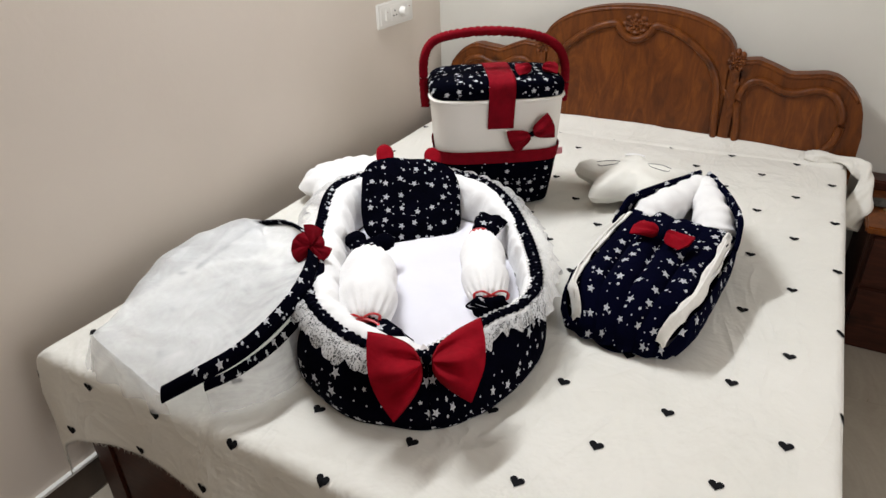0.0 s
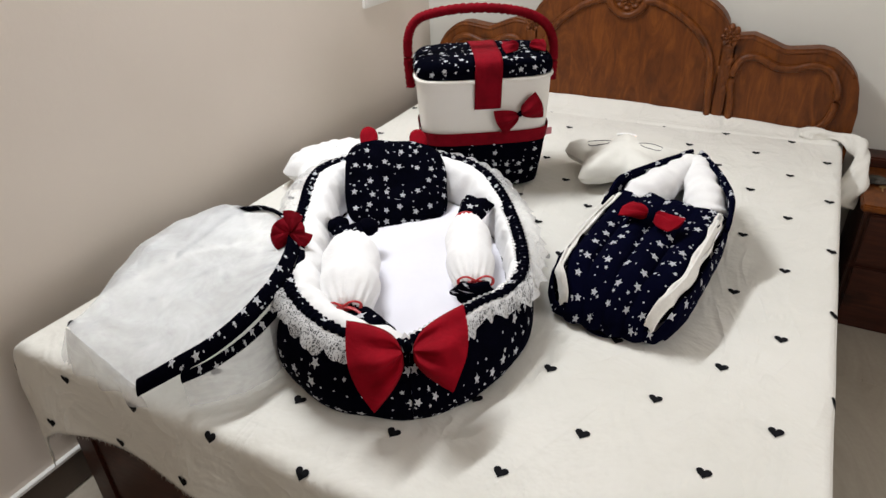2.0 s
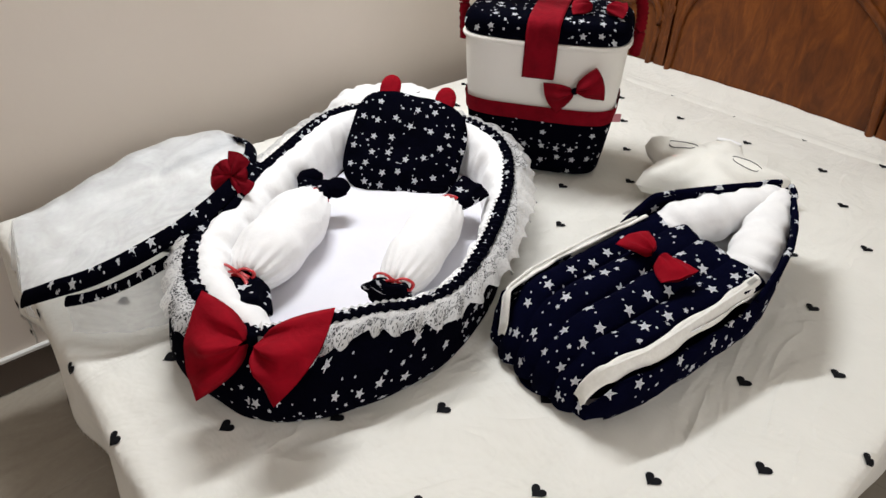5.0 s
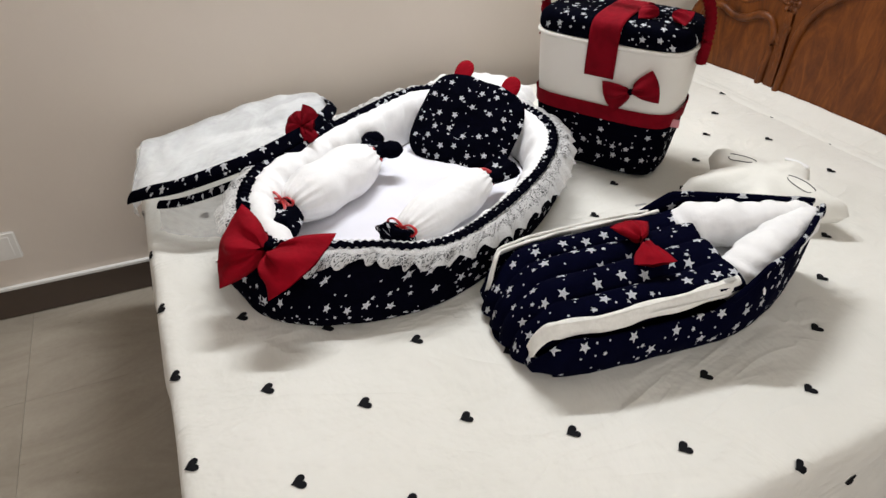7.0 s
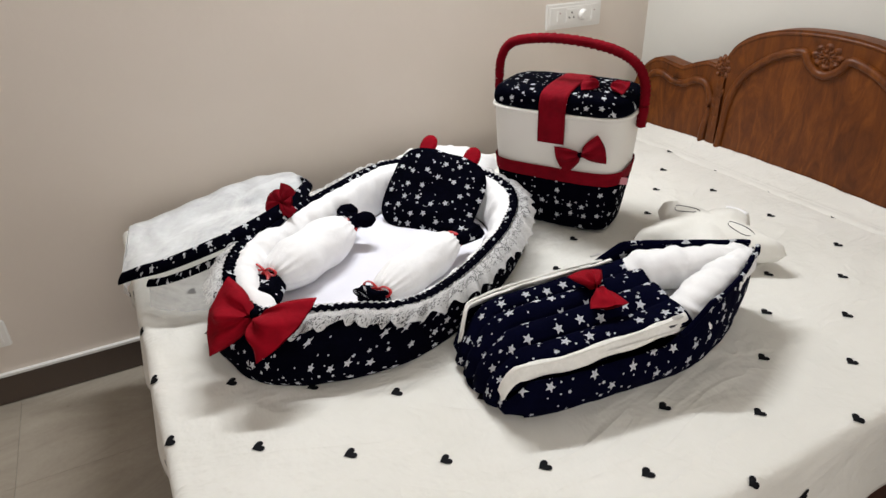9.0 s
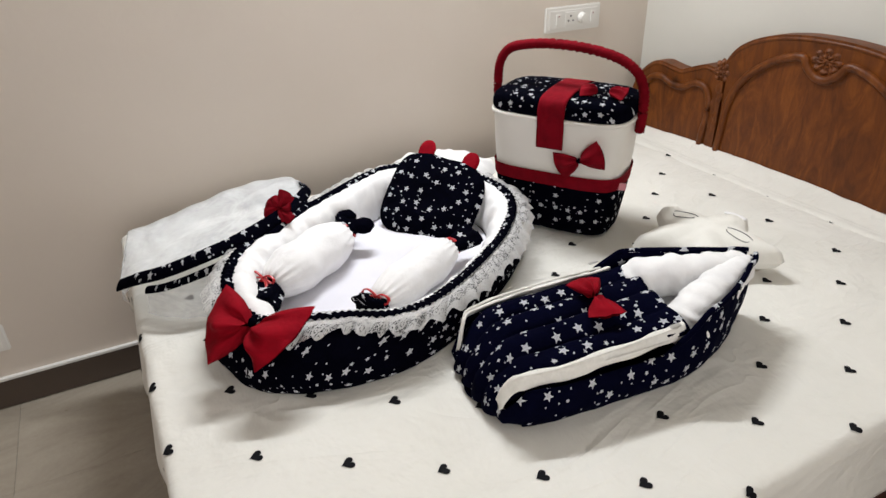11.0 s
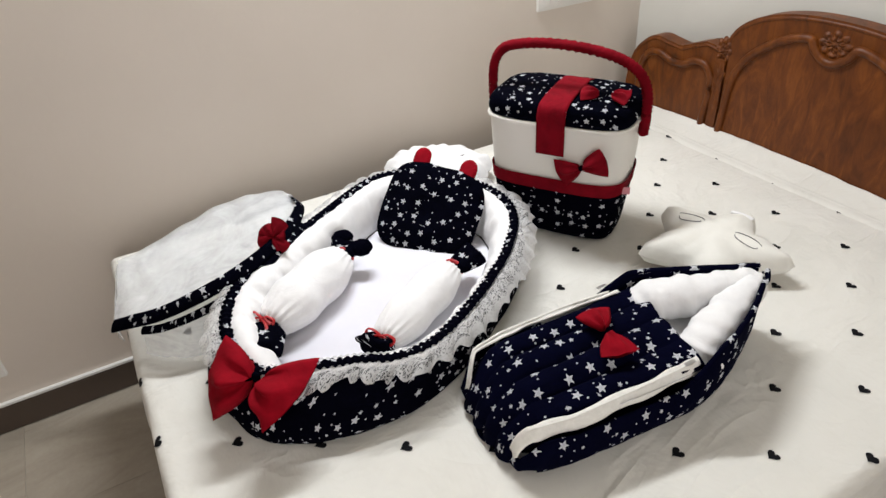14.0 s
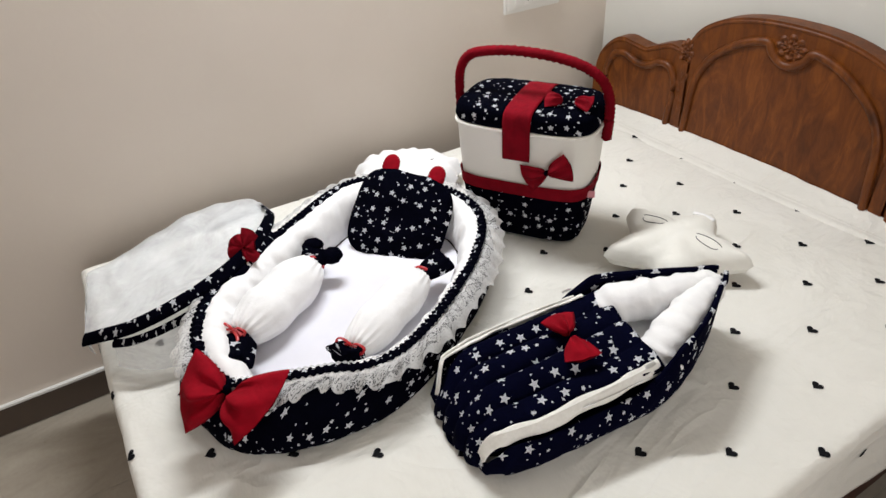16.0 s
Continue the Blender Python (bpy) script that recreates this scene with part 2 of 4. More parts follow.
M_DARK = plain("dark_shadow_gap", (0.012, 0.010, 0.009), 0.8)


# ---- mesh helpers ----
def where_of(ob):
    """A thing's place in the world, through its parents."""
    m = ob.matrix_basis
    return where_of(ob.parent) @ ob.matrix_parent_inverse @ m if ob.parent else m


def adopt(ob, parent, label=""):
    if parent is not None:
        ob.parent = parent
        ob.matrix_parent_inverse = where_of(parent).inverted()
    if label:
        ob["label"] = label
    return ob


def link_mesh(name, verts, faces, mat, parent=None, label="", uvs=None, smooth=True):
    me = bpy.data.meshes.new(name)
    me.from_pydata([tuple(v) for v in verts], [], faces)
    if uvs is not None:
        layer = me.uv_layers.new(name="uv")
        idx = np.empty(len(me.loops), dtype=np.int32)
        me.loops.foreach_get("vertex_index", idx)
        layer.data.foreach_set("uv", np.asarray(uvs, dtype=np.float32)[idx].ravel())
    me.polygons.foreach_set("use_smooth", [smooth] * len(me.polygons))
    me.materials.append(mat)
    me.update()
    ob = new(name, me)
    return adopt(ob, parent, label)


def part(name, bm, mat, parent=None, label="", smooth=False):
    me = bpy.data.meshes.new(name)
    bm.to_mesh(me)
    bm.free()
    me.polygons.foreach_set("use_smooth", [smooth] * len(me.polygons))
    me.materials.append(mat)
    ob = new(name, me)
    return adopt(ob, parent, label)


def grid(name, f, nu, nv, mat, parent=None, label="", wrap_u=False, wrap_v=False, thick=0.0):
    """A sheet of quads. f(u, v), both 0 to 1, gives a place and a UV in metres."""
    verts, uvs = [], []
    cu = nu if wrap_u else nu + 1
    cv = nv if wrap_v else nv + 1
    for i in range(cu):
        for j in range(cv):
            p, w = f(i / nu, j / nv)
            verts.append(p)
            uvs.append(w)
    faces = []
    for i in range(nu):
        for j in range(nv):
            a, b = i % cu, (i + 1) % cu
            c, d = j % cv, (j + 1) % cv
            faces.append((a * cv + c, b * cv + c, b * cv + d, a * cv + d))
    ob = link_mesh(name, verts, faces, mat, parent, label, uvs)
    if thick:
        mod = ob.modifiers.new("thickness", "SOLIDIFY")
        mod.thickness, mod.offset = thick, 0
    return ob


def box_bm(x0, x1, y0, y1, z0, z1, bevel=0.0, seg=2):
    bm = bmesh.new()
    bmesh.ops.create_cube(bm, size=1)
    for v in bm.verts:
        v.co = Vector((x0 + (v.co.x + 0.5) * (x1 - x0), y0 + (v.co.y + 0.5) * (y1 - y0), z0 + (v.co.z + 0.5) * (z1 - z0)))
    if bevel:
        bmesh.ops.bevel(bm, geom=bm.edges[:], offset=bevel, segments=seg, affect="EDGES", clamp_overlap=True)
    return bm


def tube(name, pts, radius, mat, parent=None, label="", sides=10, closed=False, ripple=0.0, waves=0, flat=1.0):
    """A round cord through pts; radius may be a function of 0 to 1; ripple gives gathered cloth."""
    pts = [Vector(p) for p in pts]
    n = len(pts)
    verts, uvs, faces = [], [], []
    up = Vector((0, 0, 1))
    run = 0.0
    for i, p in enumerate(pts):
        a = pts[(i - 1) % n] if closed or i > 0 else p
        b = pts[(i + 1) % n] if closed or i < n - 1 else p
        t = (b - a).normalized()
        side = t.cross(up)
        if side.length < 1e-4:
            side = Vector((1, 0, 0))
        side.normalize()
        nrm = side.cross(t)
        if i:
            run += (p - pts[i - 1]).length
        s = i / max(1, n - 1)
        r = radius(s) if callable(radius) else radius
        for j in range(sides):
            ang = 2 * math.pi * j / sides
            rr = r * (1 + ripple * math.sin(waves * s * 6.283 + 1.7 * math.sin(3 * ang + 11 * s)))
            verts.append(p + side * (rr * math.cos(ang)) + nrm * (rr * flat * math.sin(ang)))
            uvs.append((run, r * ang))
    rings = n if closed else n - 1
    for i in range(rings):
        for j in range(sides):
            a, b = i * sides, ((i + 1) % n) * sides
            k = (j + 1) % sides
            faces.append((a + j, a + k, b + k, b + j))
    if not closed:
        faces.append(tuple(reversed(range(sides))))
        faces.append(tuple((n - 1) * sides + j for j in range(sides)))
    return link_mesh(name, verts, faces, mat, parent, label, uvs)


def empty(name, where, label, category, group=""):
    ob = new(name)
    ob.location = where
    return tagged(ob, label, category, group)


def smooth_path(ctrl, n, closed=False):
    """n places along a Catmull-Rom curve through ctrl."""
    c = [Vector(p) for p in ctrl]
    m = len(c)
    out = []
    spans = m if closed else m - 1
    for i in range(n):
        s = i / (n if closed else n - 1) * spans
        k = min(int(s), spans - 1)
        f = s - k
        if closed:
            p0, p1, p2, p3 = (c[(k + q) % m] for q in (-1, 0, 1, 2))
        else:
            p0, p1, p2, p3 = (c[min(max(k + q, 0), m - 1)] for q in (-1, 0, 1, 2))
        out.append(0.5 * (2 * p1 + (p2 - p0) * f + (2 * p0 - 5 * p1 + 4 * p2 - p3) * f * f + (3 * p1 - p0 - 3 * p2 + p3) * f ** 3))
    return out


def nz(x, y, z=0.0):
    return noise.noise(Vector((x, y, z)))


# ---- the room ----
WX, HY, RX, BY, CH = -0.113, 2.03, 3.5, -2.7, 2.75
T = 0.15


def setting(name, bm, mat, label, category):
    return tagged(part(name, bm, mat), label, category, kind="structure")


wall_left = setting("wall_left", box_bm(WX - T, WX, BY - T, HY + T, -0.1, CH), M_WALL, "plain warm cream painted plaster side wall", "wall")
wall_head = setting("wall_head", box_bm(WX, RX, HY, HY + T, -0.1, CH), M_WALL2, "pale grey painted wall behind the headboard", "wall")
# the unseen right wall, with an opening added for the fill lamp
bm = box_bm(RX, RX + T, BY - T, -1.05, -0.1, CH)
for b in ((0.75, HY + T, -0.1, CH), (-1.05, 0.75, -0.1, 0.85), (-1.05, 0.75, 2.2, CH)):
    other = box_bm(RX, RX + T, b[0], b[1], b[2], b[3])
    me = bpy.data.meshes.new("tmp")
    other.to_mesh(me)
    other.free()
    bm.from_mesh(me)
    bpy.data.meshes.remove(me)
wall_right = setting("wall_right", bm, M_WALL, "unseen plain cream wall with an added opening", "wall")
wall_back = setting("wall_back", box_bm(WX, RX, BY - T, BY, -0.1, CH), M_WALL, "plain cream wall closing the room", "wall")
ceiling = setting("ceiling", box_bm(WX - T, RX + T, BY - T, HY + T, CH, CH + 0.12), M_CEIL, "flat white painted ceiling", "ceiling")

# ---- the bed ----
BX0, BX1, BY0, BY1, BZ = 0.0, 1.535, -0.03, 1.93, 0.55
bed = empty("bed", (0.77, 0.95, 0), "teak double bed with a carved headboard", "bed")
HBY = 1.90


def headboard_top(x):
    """Height of the headboard's outline: a wide arch between two lower wings."""
    d = abs(x - 0.768)
    if d < 0.345:
        a = d / 0.345
        return 0.868 + 0.152 * math.sqrt(max(0.0, 1 - (a * 0.985) ** 2.3))
    s = (d - 0.345) / 0.44
    wing = ((0, 0.850), (0.08, 0.862), (0.187, 0.868), (0.30, 0.851), (0.427, 0.828), (0.55, 0.834), (0.66, 0.841), (0.75, 0.833), (0.811, 0.815), (0.88, 0.789), (0.936, 0.755), (0.975, 0.71), (1.0, 0.64))
    return float(np.interp(s, [p[0] for p in wing], [p[1] for p in wing]))


def board(name, x0, x1, top, base, y0, y1, mat, parent, n=80, label=""):
    bm = bmesh.new()
    fr, bk = [], []
    prof = [(x0 + (x1 - x0) * i / n) for i in range(n + 1)]
    ring = [(x, top(x)) for x in prof] + [(x, base(x)) for x in reversed(prof)]
    fr = [bm.verts.new((x, y0, z)) for x, z in ring]
    bk = [bm.verts.new((x, y1, z)) for x, z in ring]
    m = len(ring)
    bm.faces.new(fr)
    bm.faces.new(list(reversed(bk)))
    for i in range(m):
        bm.faces.new((fr[i], bk[i], bk[(i + 1) % m], fr[(i + 1) % m]))
    bmesh.ops.recalc_face_normals(bm, faces=bm.faces)
    edges = [e for e in bm.edges if abs(e.verts[0].co.y - e.verts[1].co.y) < 1e-6 and e.verts[0].co.y == y0]
    bmesh.ops.bevel(bm, geom=edges, offset=0.008, segments=3, affect="EDGES", clamp_overlap=True)
    return part(name, bm, mat, parent, label)


headboard = board("headboard", -0.016, 1.552, headboard_top, lambda x: 0.30, HBY, HBY + 0.055, M_WOOD, bed, 110, "polished brown teak headboard")


def arch_moulding(pts, name, r=0.013):
    return tube(name, [(x, HBY - 0.002, z) for x, z in pts], r, M_WOOD, headboard, sides=8)


def mid_arch():
    pts = [(0.44, 0.50), (0.45, 0.65), (0.463, 0.77), (0.50, 0.845), (0.56, 0.90), (0.63, 0.94), (0.695, 0.955), (0.715, 0.93), (0.745, 0.908), (0.768, 0.903)]
    pts += [(1.536 - x, z) for x, z in reversed(pts[:-1])]
    return [(p.x, p.z) for p in smooth_path([(x, 0, z) for x, z in pts], 90)]


arch_moulding(mid_arch(), "arch_moulding")
for mirror in (False, True):
    pts = [(0.37, 0.50), (0.372, 0.62), (0.385, 0.72), (0.36, 0.785), (0.31, 0.795), (0.255, 0.77), (0.20, 0.768), (0.14, 0.785), (0.085, 0.765), (0.055, 0.70), (0.06, 0.62), (0.10, 0.56), (0.12, 0.50)]
    pts = [(1.536 - x, z) if mirror else (x, z) for x, z in pts]
    arch_moulding([(p.x, p.z) for p in smooth_path([(x, 0, z) for x, z in pts], 70)], "wing_moulding")
    # edge bead along the wing's and the arch's top
xs = [0.02 + 1.496 * i / 140 for i in range(141)]
tube("top_bead", [(x, HBY + 0.004, headboard_top(x) - 0.012) for x in xs], 0.007, M_WOOD, headboard, sides=8)


def carved_flower(name, cx, cz, r, squash=1.0):
    """A low carved rosette with leaves round it, cut from one surface."""
    def f(u, v):
        a = 2 * math.pi * u
        petal = abs(math.cos(4 * a)) ** 0.7
        inner = abs(math.sin(4 * a + 0.4)) ** 0.7
        rr = r * v * (0.80 + 0.20 * petal)
        h = 0.012 * math.exp(-(v / 0.16) ** 2) + 0.010 * inner * math.exp(-((v - 0.36) / 0.14) ** 2) + 0.011 * petal * math.exp(-((v - 0.72) / 0.20) ** 2)
        h += 0.0015 * nz(u * 40, v * 9, cx)
        return Vector((cx + rr * math.cos(a), HBY + 0.003 - h * (1 - v ** 6), cz + squash * rr * math.sin(a))), (u, v)

    return grid(name, f, 112, 22, M_WOOD, headboard, "carved flower", wrap_u=True)


carved_flower("carved_medallion", 0.768, 0.955, 0.058, 0.75)
for jx in (0.411, 1.125):
    carved_flower("carved_joint_flower", jx, 0.853, 0.036, 1.3)
    bm = bmesh.new()
    for q in range(5):
        m = Matrix.Translation((jx + 0.012 * math.sin(q * 2.2), HBY - 0.001, 0.80 - 0.032 * q)) @ Matrix.Rotation(0.5 * math.sin(q * 2.2), 4, "Y") @ Matrix.Diagonal((0.012, 0.008, 0.024, 1))
        bmesh.ops.create_icosphere(bm, subdivisions=2, radius=1, matrix=m)
    part("carved_leaf_spray", bm, M_WOOD, headboard, "", True)
    part("pilaster", box_bm(jx - 0.022, jx + 0.022, HBY - 0.006, HBY + 0.002, 0.45, 0.83, 0.004), M_WOOD, headboard)
for x in (0.02, 1.515):
    part("bed_leg", box_bm(x - 0.035, x + 0.035, HBY + 0.002, HBY + 0.07, 0.0, 0.52, 0.006), M_WOOD, bed)
for x in (0.06, 1.475):
    part("bed_leg", box_bm(x - 0.04, x + 0.04, 0.0, 0.08, 0.0, 0.30, 0.008), M_WOODDARK, bed)
part("side_rail", box_bm(1.465, 1.50, 0.08, 1.90, 0.10, 0.40, 0.006), M_WOODDARK, bed)
part("side_rail", box_bm(0.03, 0.065, 0.08, 1.90, 0.10, 0.40, 0.006), M_WOODDARK, bed)
part("foot_rail", box_bm(0.10, 1.435, 0.005, 0.045, 0.06, 0.40, 0.006), M_WOODDARK, bed, "dark red-brown low footboard")
mattress = tagged(part("mattress", box_bm(0.012, 1.515, 0.0, 1.885, 0.40, 0.538, 0.03, 3), M_CREAM), "thick mattress wholly covered by the bedspread", "mattress")


def sheet_z(x, y):
    """Height of the bedspread's top: nearly flat, with soft creases."""
    z = BZ - 0.001 + 0.0035 * nz(x * 2.3, y * 2.3, 1.0) + 0.0016 * nz(x * 9 + 0.7 * y * 9, y * 4, 4.0)
    z += 0.0022 * max(0.0, nz(x * 5 + 3 * y, y * 1.6 - x, 9.0)) ** 2 * 3
    z += 0.0065 * max(0.0, 0.16 - abs(nz(x * 3.2 - 1.5 * y, y * 1.1 + 0.4 * x, 12.0))) / 0.16 * max(0.0, nz(x * 1.7, y * 1.7, 15.0) + 0.15)
    z += 0.0050 * max(0.0, 0.13 - abs(nz(x * 1.5 + 2.1 * y, y * 4.2 - 2 * x, 22.0))) / 0.13 * max(0.0, nz(x * 2.1, y * 2.1, 25.0) + 0.1)
    return z


def fold_edge(d, r=0.018):
    """Arc length past an edge to how far out and how far down the cloth lies."""
    if d < 0:
        return d, 0.0
    q = math.pi / 2 * r
    if d < q:
        a = d / r
        return r * math.sin(a), r * (1 - math.cos(a))
    return r, r + d - q


def sheet_point(s, w):
    """Bedspread: s across from the wall side, w from the foot; beyond the top it folds down."""
    r = 0.02
    x, y, z = s, w, 0.0
    dl = -(s - (BX0 + r))
    dr = s - (BX1 - r)
    df = -(w - (BY0 + r))
    ox, oz = 0.0, 0.0
    if dl > 0:
        out, down = fold_edge(dl, r)
        x, oz = BX0 + r - out - 0.1 * max(0, down - 0.05), down
    elif dr > 0:
        out, down = fold_edge(dr, r)
        x, oz = BX1 - r + out + 0.012 * nz(w * 6, down * 4, 2.0) * min(1, down * 8), down
    oy = 0.0
    if df > 0:
        out, down = fold_edge(df, r)
        wave = 0.012 * math.sin(s * 17 + 2 * nz(s * 3, 1.0)) * min(1, down * 6) + 0.02 * min(1.0, down * 3)
        y, oy = BY0 + r - out - wave, down
    if dl > 0 and df > 0:
        ear = min(oz, oy)
        x, y = max(WX + 0.015, x - 0.15 * ear), y - 0.12 * ear
    z = sheet_z(min(max(s, BX0), BX1), max(w, BY0)) - max(oz, oy) - 0.35 * min(oz, oy)
    return Vector((x, y, z))


def hem_at(s):
    """Where the bedspread ends at the foot: longest at the wall corner, with an uneven line."""
    return BY0 - 0.200 - 0.13 * max(0.0, 1 - (s + 0.075) / 0.16) ** 1.2 + 0.028 * min(1.0, max(0.0, (s + 0.02) / 0.30)) - 0.012 * nz(s * 5, 3.3)


def build_bedspread():
    hang_l, hang_r = 0.075, 0.24
    s0, s1, w1 = BX0 - hang_l, BX1 + hang_r, BY1 - 0.055
    nu, nv = 150, 190

    def f(u, v):
        s = s0 + (s1 - s0) * u
        low = hem_at(s)
        w = low + (w1 - low) * v
        return sheet_point(s, w), (s, w)

    ob = grid("bedspread", f, nu, nv, M_SHEET, thick=0.002)
    return tagged(ob, "cream cotton bedspread printed with small black hearts", "bedspread")


bedspread = build_bedspread()


def heart_outline(size, n=22):
    pts = []
    for q in range(n):
        t = 2 * math.pi * q / n
        pts.append((size * 16 * math.sin(t) ** 3 / 17, size * (13 * math.cos(t) - 5 * math.cos(2 * t) - 2 * math.cos(3 * t) - math.cos(4 * t)) / 17))
    return pts


def heart_place(i, j):
    """The print's lattice: staggered rows, slightly skewed as the cloth lies."""
    h = i + 0.5 * (j & 1)
    x = 0.8643 + 0.19953 * h - 0.00805 * j - 0.0007 * h * h + 0.00087 * h * j - 0.00006 * j * j
    y = 0.11455 + 0.00645 * h + 0.13475 * j - 0.00083 * h * h - 0.00016 * h * j + 0.00047 * j * j
    return x, y


def build_hearts():
    for j in range(-3, 13):
        for i in range(-6, 5):
            cx, cy = heart_place(i, j)
            if not (BX0 - 0.05 < cx < BX1 + 0.11 and BY0 - 0.40 < cy < BY1 - 0.09):
                continue
            if cy < BY0 - 0.18 and cx > 0.05:
                continue
            c = sheet_point(cx, cy)
            ring = [sheet_point(cx + px, cy + py) for px, py in heart_outline(0.0135 + 0.0012 * nz(i * 3.1, j * 2.7))]
            a = sheet_point(cx + 0.01, cy) - sheet_point(cx - 0.01, cy)
            b = sheet_point(cx, cy + 0.01) - sheet_point(cx, cy - 0.01)
            up = a.cross(b).normalized() * 0.0022
            m = len(ring)
            verts = [c + up] + [p + up for p in ring]
            link_mesh("printed_heart", verts, [(0, 1 + (k + 1) % m, 1 + k) for k in range(m)], M_INK, bedspread, smooth=False)


build_hearts()

# ---- the nest ----
NC, NA = Vector((0.635, 0.540, 0)), math.atan2(0.85, -0.53)
NAX = Vector((math.cos(NA), math.sin(NA), 0))
NSD = Vector((NAX.y, -NAX.x, 0))


def nest_point(w, s, z):
    return NC + NAX * w + NSD * s + Vector((0, 0, z))


# round the nest from its front by the open side to the head and back: the rim's plan and height,
# the fullest line of the outer shell, and the edge of the inner floor
NEST_PLAN = [
    ((-0.400, 0.005, 0.668), (-0.462, 0.005), (-0.352, 0.012)),
    ((-0.335, 0.085, 0.662), (-0.445, 0.085), (-0.302, 0.078)),
    ((-0.285, 0.145, 0.658), (-0.412, 0.135), (-0.258, 0.128)),
    ((-0.245, 0.205, 0.656), (-0.362, 0.185), (-0.215, 0.178)),
    ((-0.170, 0.248, 0.655), (-0.270, 0.243), (-0.150, 0.214)),
    ((-0.040, 0.263, 0.655), (-0.100, 0.282), (-0.030, 0.226)),
    ((0.100, 0.260, 0.658), (0.080, 0.285), (0.095, 0.216)),
    ((0.200, 0.247, 0.665), (0.200, 0.272), (0.190, 0.192)),
    ((0.290, 0.218, 0.674), (0.310, 0.245), (0.260, 0.158)),
    ((0.355, 0.165, 0.682), (0.385, 0.185), (0.305, 0.110)),
    ((0.393, 0.080, 0.688), (0.432, 0.090), (0.332, 0.050)),
    ((0.403, -0.020, 0.690), (0.446, -0.020), (0.338, -0.015)),
    ((0.393, -0.115, 0.690), (0.432, -0.128), (0.328, -0.080)),
    ((0.350, -0.193, 0.690), (0.382, -0.215), (0.295, -0.128)),
    ((0.260, -0.226, 0.690), (0.268, -0.264), (0.230, -0.158)),
    ((0.100, -0.230, 0.690), (0.100, -0.274), (0.090, -0.162)),
    ((-0.080, -0.233, 0.688), (-0.080, -0.280), (-0.080, -0.165)),
    ((-0.220, -0.222, 0.687), (-0.225, -0.274), (-0.200, -0.155)),
    ((-0.310, -0.178, 0.686), (-0.340, -0.224), (-0.268, -0.120)),
    ((-0.370, -0.118, 0.680), (-0.425, -0.146), (-0.312, -0.074)),
    ((-0.398, -0.050, 0.672), (-0.450, -0.064), (-0.333, -0.025)),
]
RN = 960


def round_curve(k, n=RN):
    return np.array([tuple(p) for p in smooth_path([(*q[k], 0.0)[:3] for q in NEST_PLAN], n, True)])


def even_steps():
    """The three curves at even steps of the rim."""
    r = round_curve(0)
    r = np.vstack([r, r[:1]])
    run = np.concatenate([[0], np.cumsum(np.linalg.norm(np.diff(r, axis=0), axis=1))])
    at = np.interp(np.linspace(0, run[-1], RN + 1), run, np.arange(RN + 1))
    out = []
    for k in range(3):
        c = round_curve(k)
        c = np.vstack([c, c[:1]])
        out.append(np.column_stack([np.interp(at, np.arange(RN + 1), c[:, q]) for q in range(3)]))
    return out, run[-1]


(RIM, BULGE, FLOOR), RIM_LEN = even_steps()


def at_share(curve, t):
    f = (t % 1.0) * RN
    k = int(f)
    return curve[k] + (curve[k + 1] - curve[k]) * (f - k)


def rim_out(t):
    """The way outward from the rim, in the nest's plan."""
    k = int((t % 1.0) * RN)
    d = RIM[(k + 14) % RN] - RIM[(k - 14) % RN]
    ln = math.hypot(d[0], d[1])
    return d[1] / ln, -d[0] / ln


def rim(t, o, dz):
    """A place at share t of the rim, o outward from it, dz above it."""
    w, q, z = at_share(RIM, t)
    a, b = rim_out(t)
    return nest_point(w + a * o * RIM_SIGN, q + b * o * RIM_SIGN, z + dz)


RIM_SIGN = 1.0 if rim_out(0.3)[1] > 0 else -1.0


# a thick fold along the headboard and a bunched corner
def head_fold(u, v):
    x = 0.005 + 1.515 * u
    tall = 0.016 + 0.026 * math.sin(math.pi * min(1.0, 0.16 + 0.80 * u)) ** 1.5 + 0.004 * nz(x * 5, 2.0) + 0.002 * nz(x * 19, 5.0)
    y0 = 1.800 - 0.020 * math.sin(3.0 * x) + 0.006 * nz(x * 3, 7.0)
    h = 0.55 * (1 - math.exp(-v / 0.06)) * math.exp(-((v - 0.12) / 0.16) ** 2) * 0.010
    h += tall * (max(0.0, v - 0.10) / 0.9) ** 1.4 + 0.003 * nz(x * 7, v * 3, 4.0) * v
    seam = 0.0022 * math.exp(-((v - 0.30) / 0.02) ** 2)
    return Vector((x, y0 + (1.897 - y0) * v, 0.552 + h + seam - 0.006 * (1 - v) ** 8)), (x, v * 0.1)


grid("head_fold", head_fold, 120, 36, M_SHEET, bedspread, "folded and seamed edge of the bedspread", thick=0.002)
CORNER = smooth_path([(1.40, 1.868, 0.562), (1.49, 1.866, 0.570), (1.555, 1.845, 0.566), (1.592, 1.805, 0.535), (1.588, 1.750, 0.470), (1.572, 1.70, 0.40)], 60)


def bunch(s):
    return 0.019 + 0.012 * s + 0.006 * math.sin(s * 17)


tube("bunched_corner", CORNER, bunch, M_SHEET, bedspread, "twisted corner of the bedspread", sides=26, ripple=0.22, waves=3, flat=0.8)


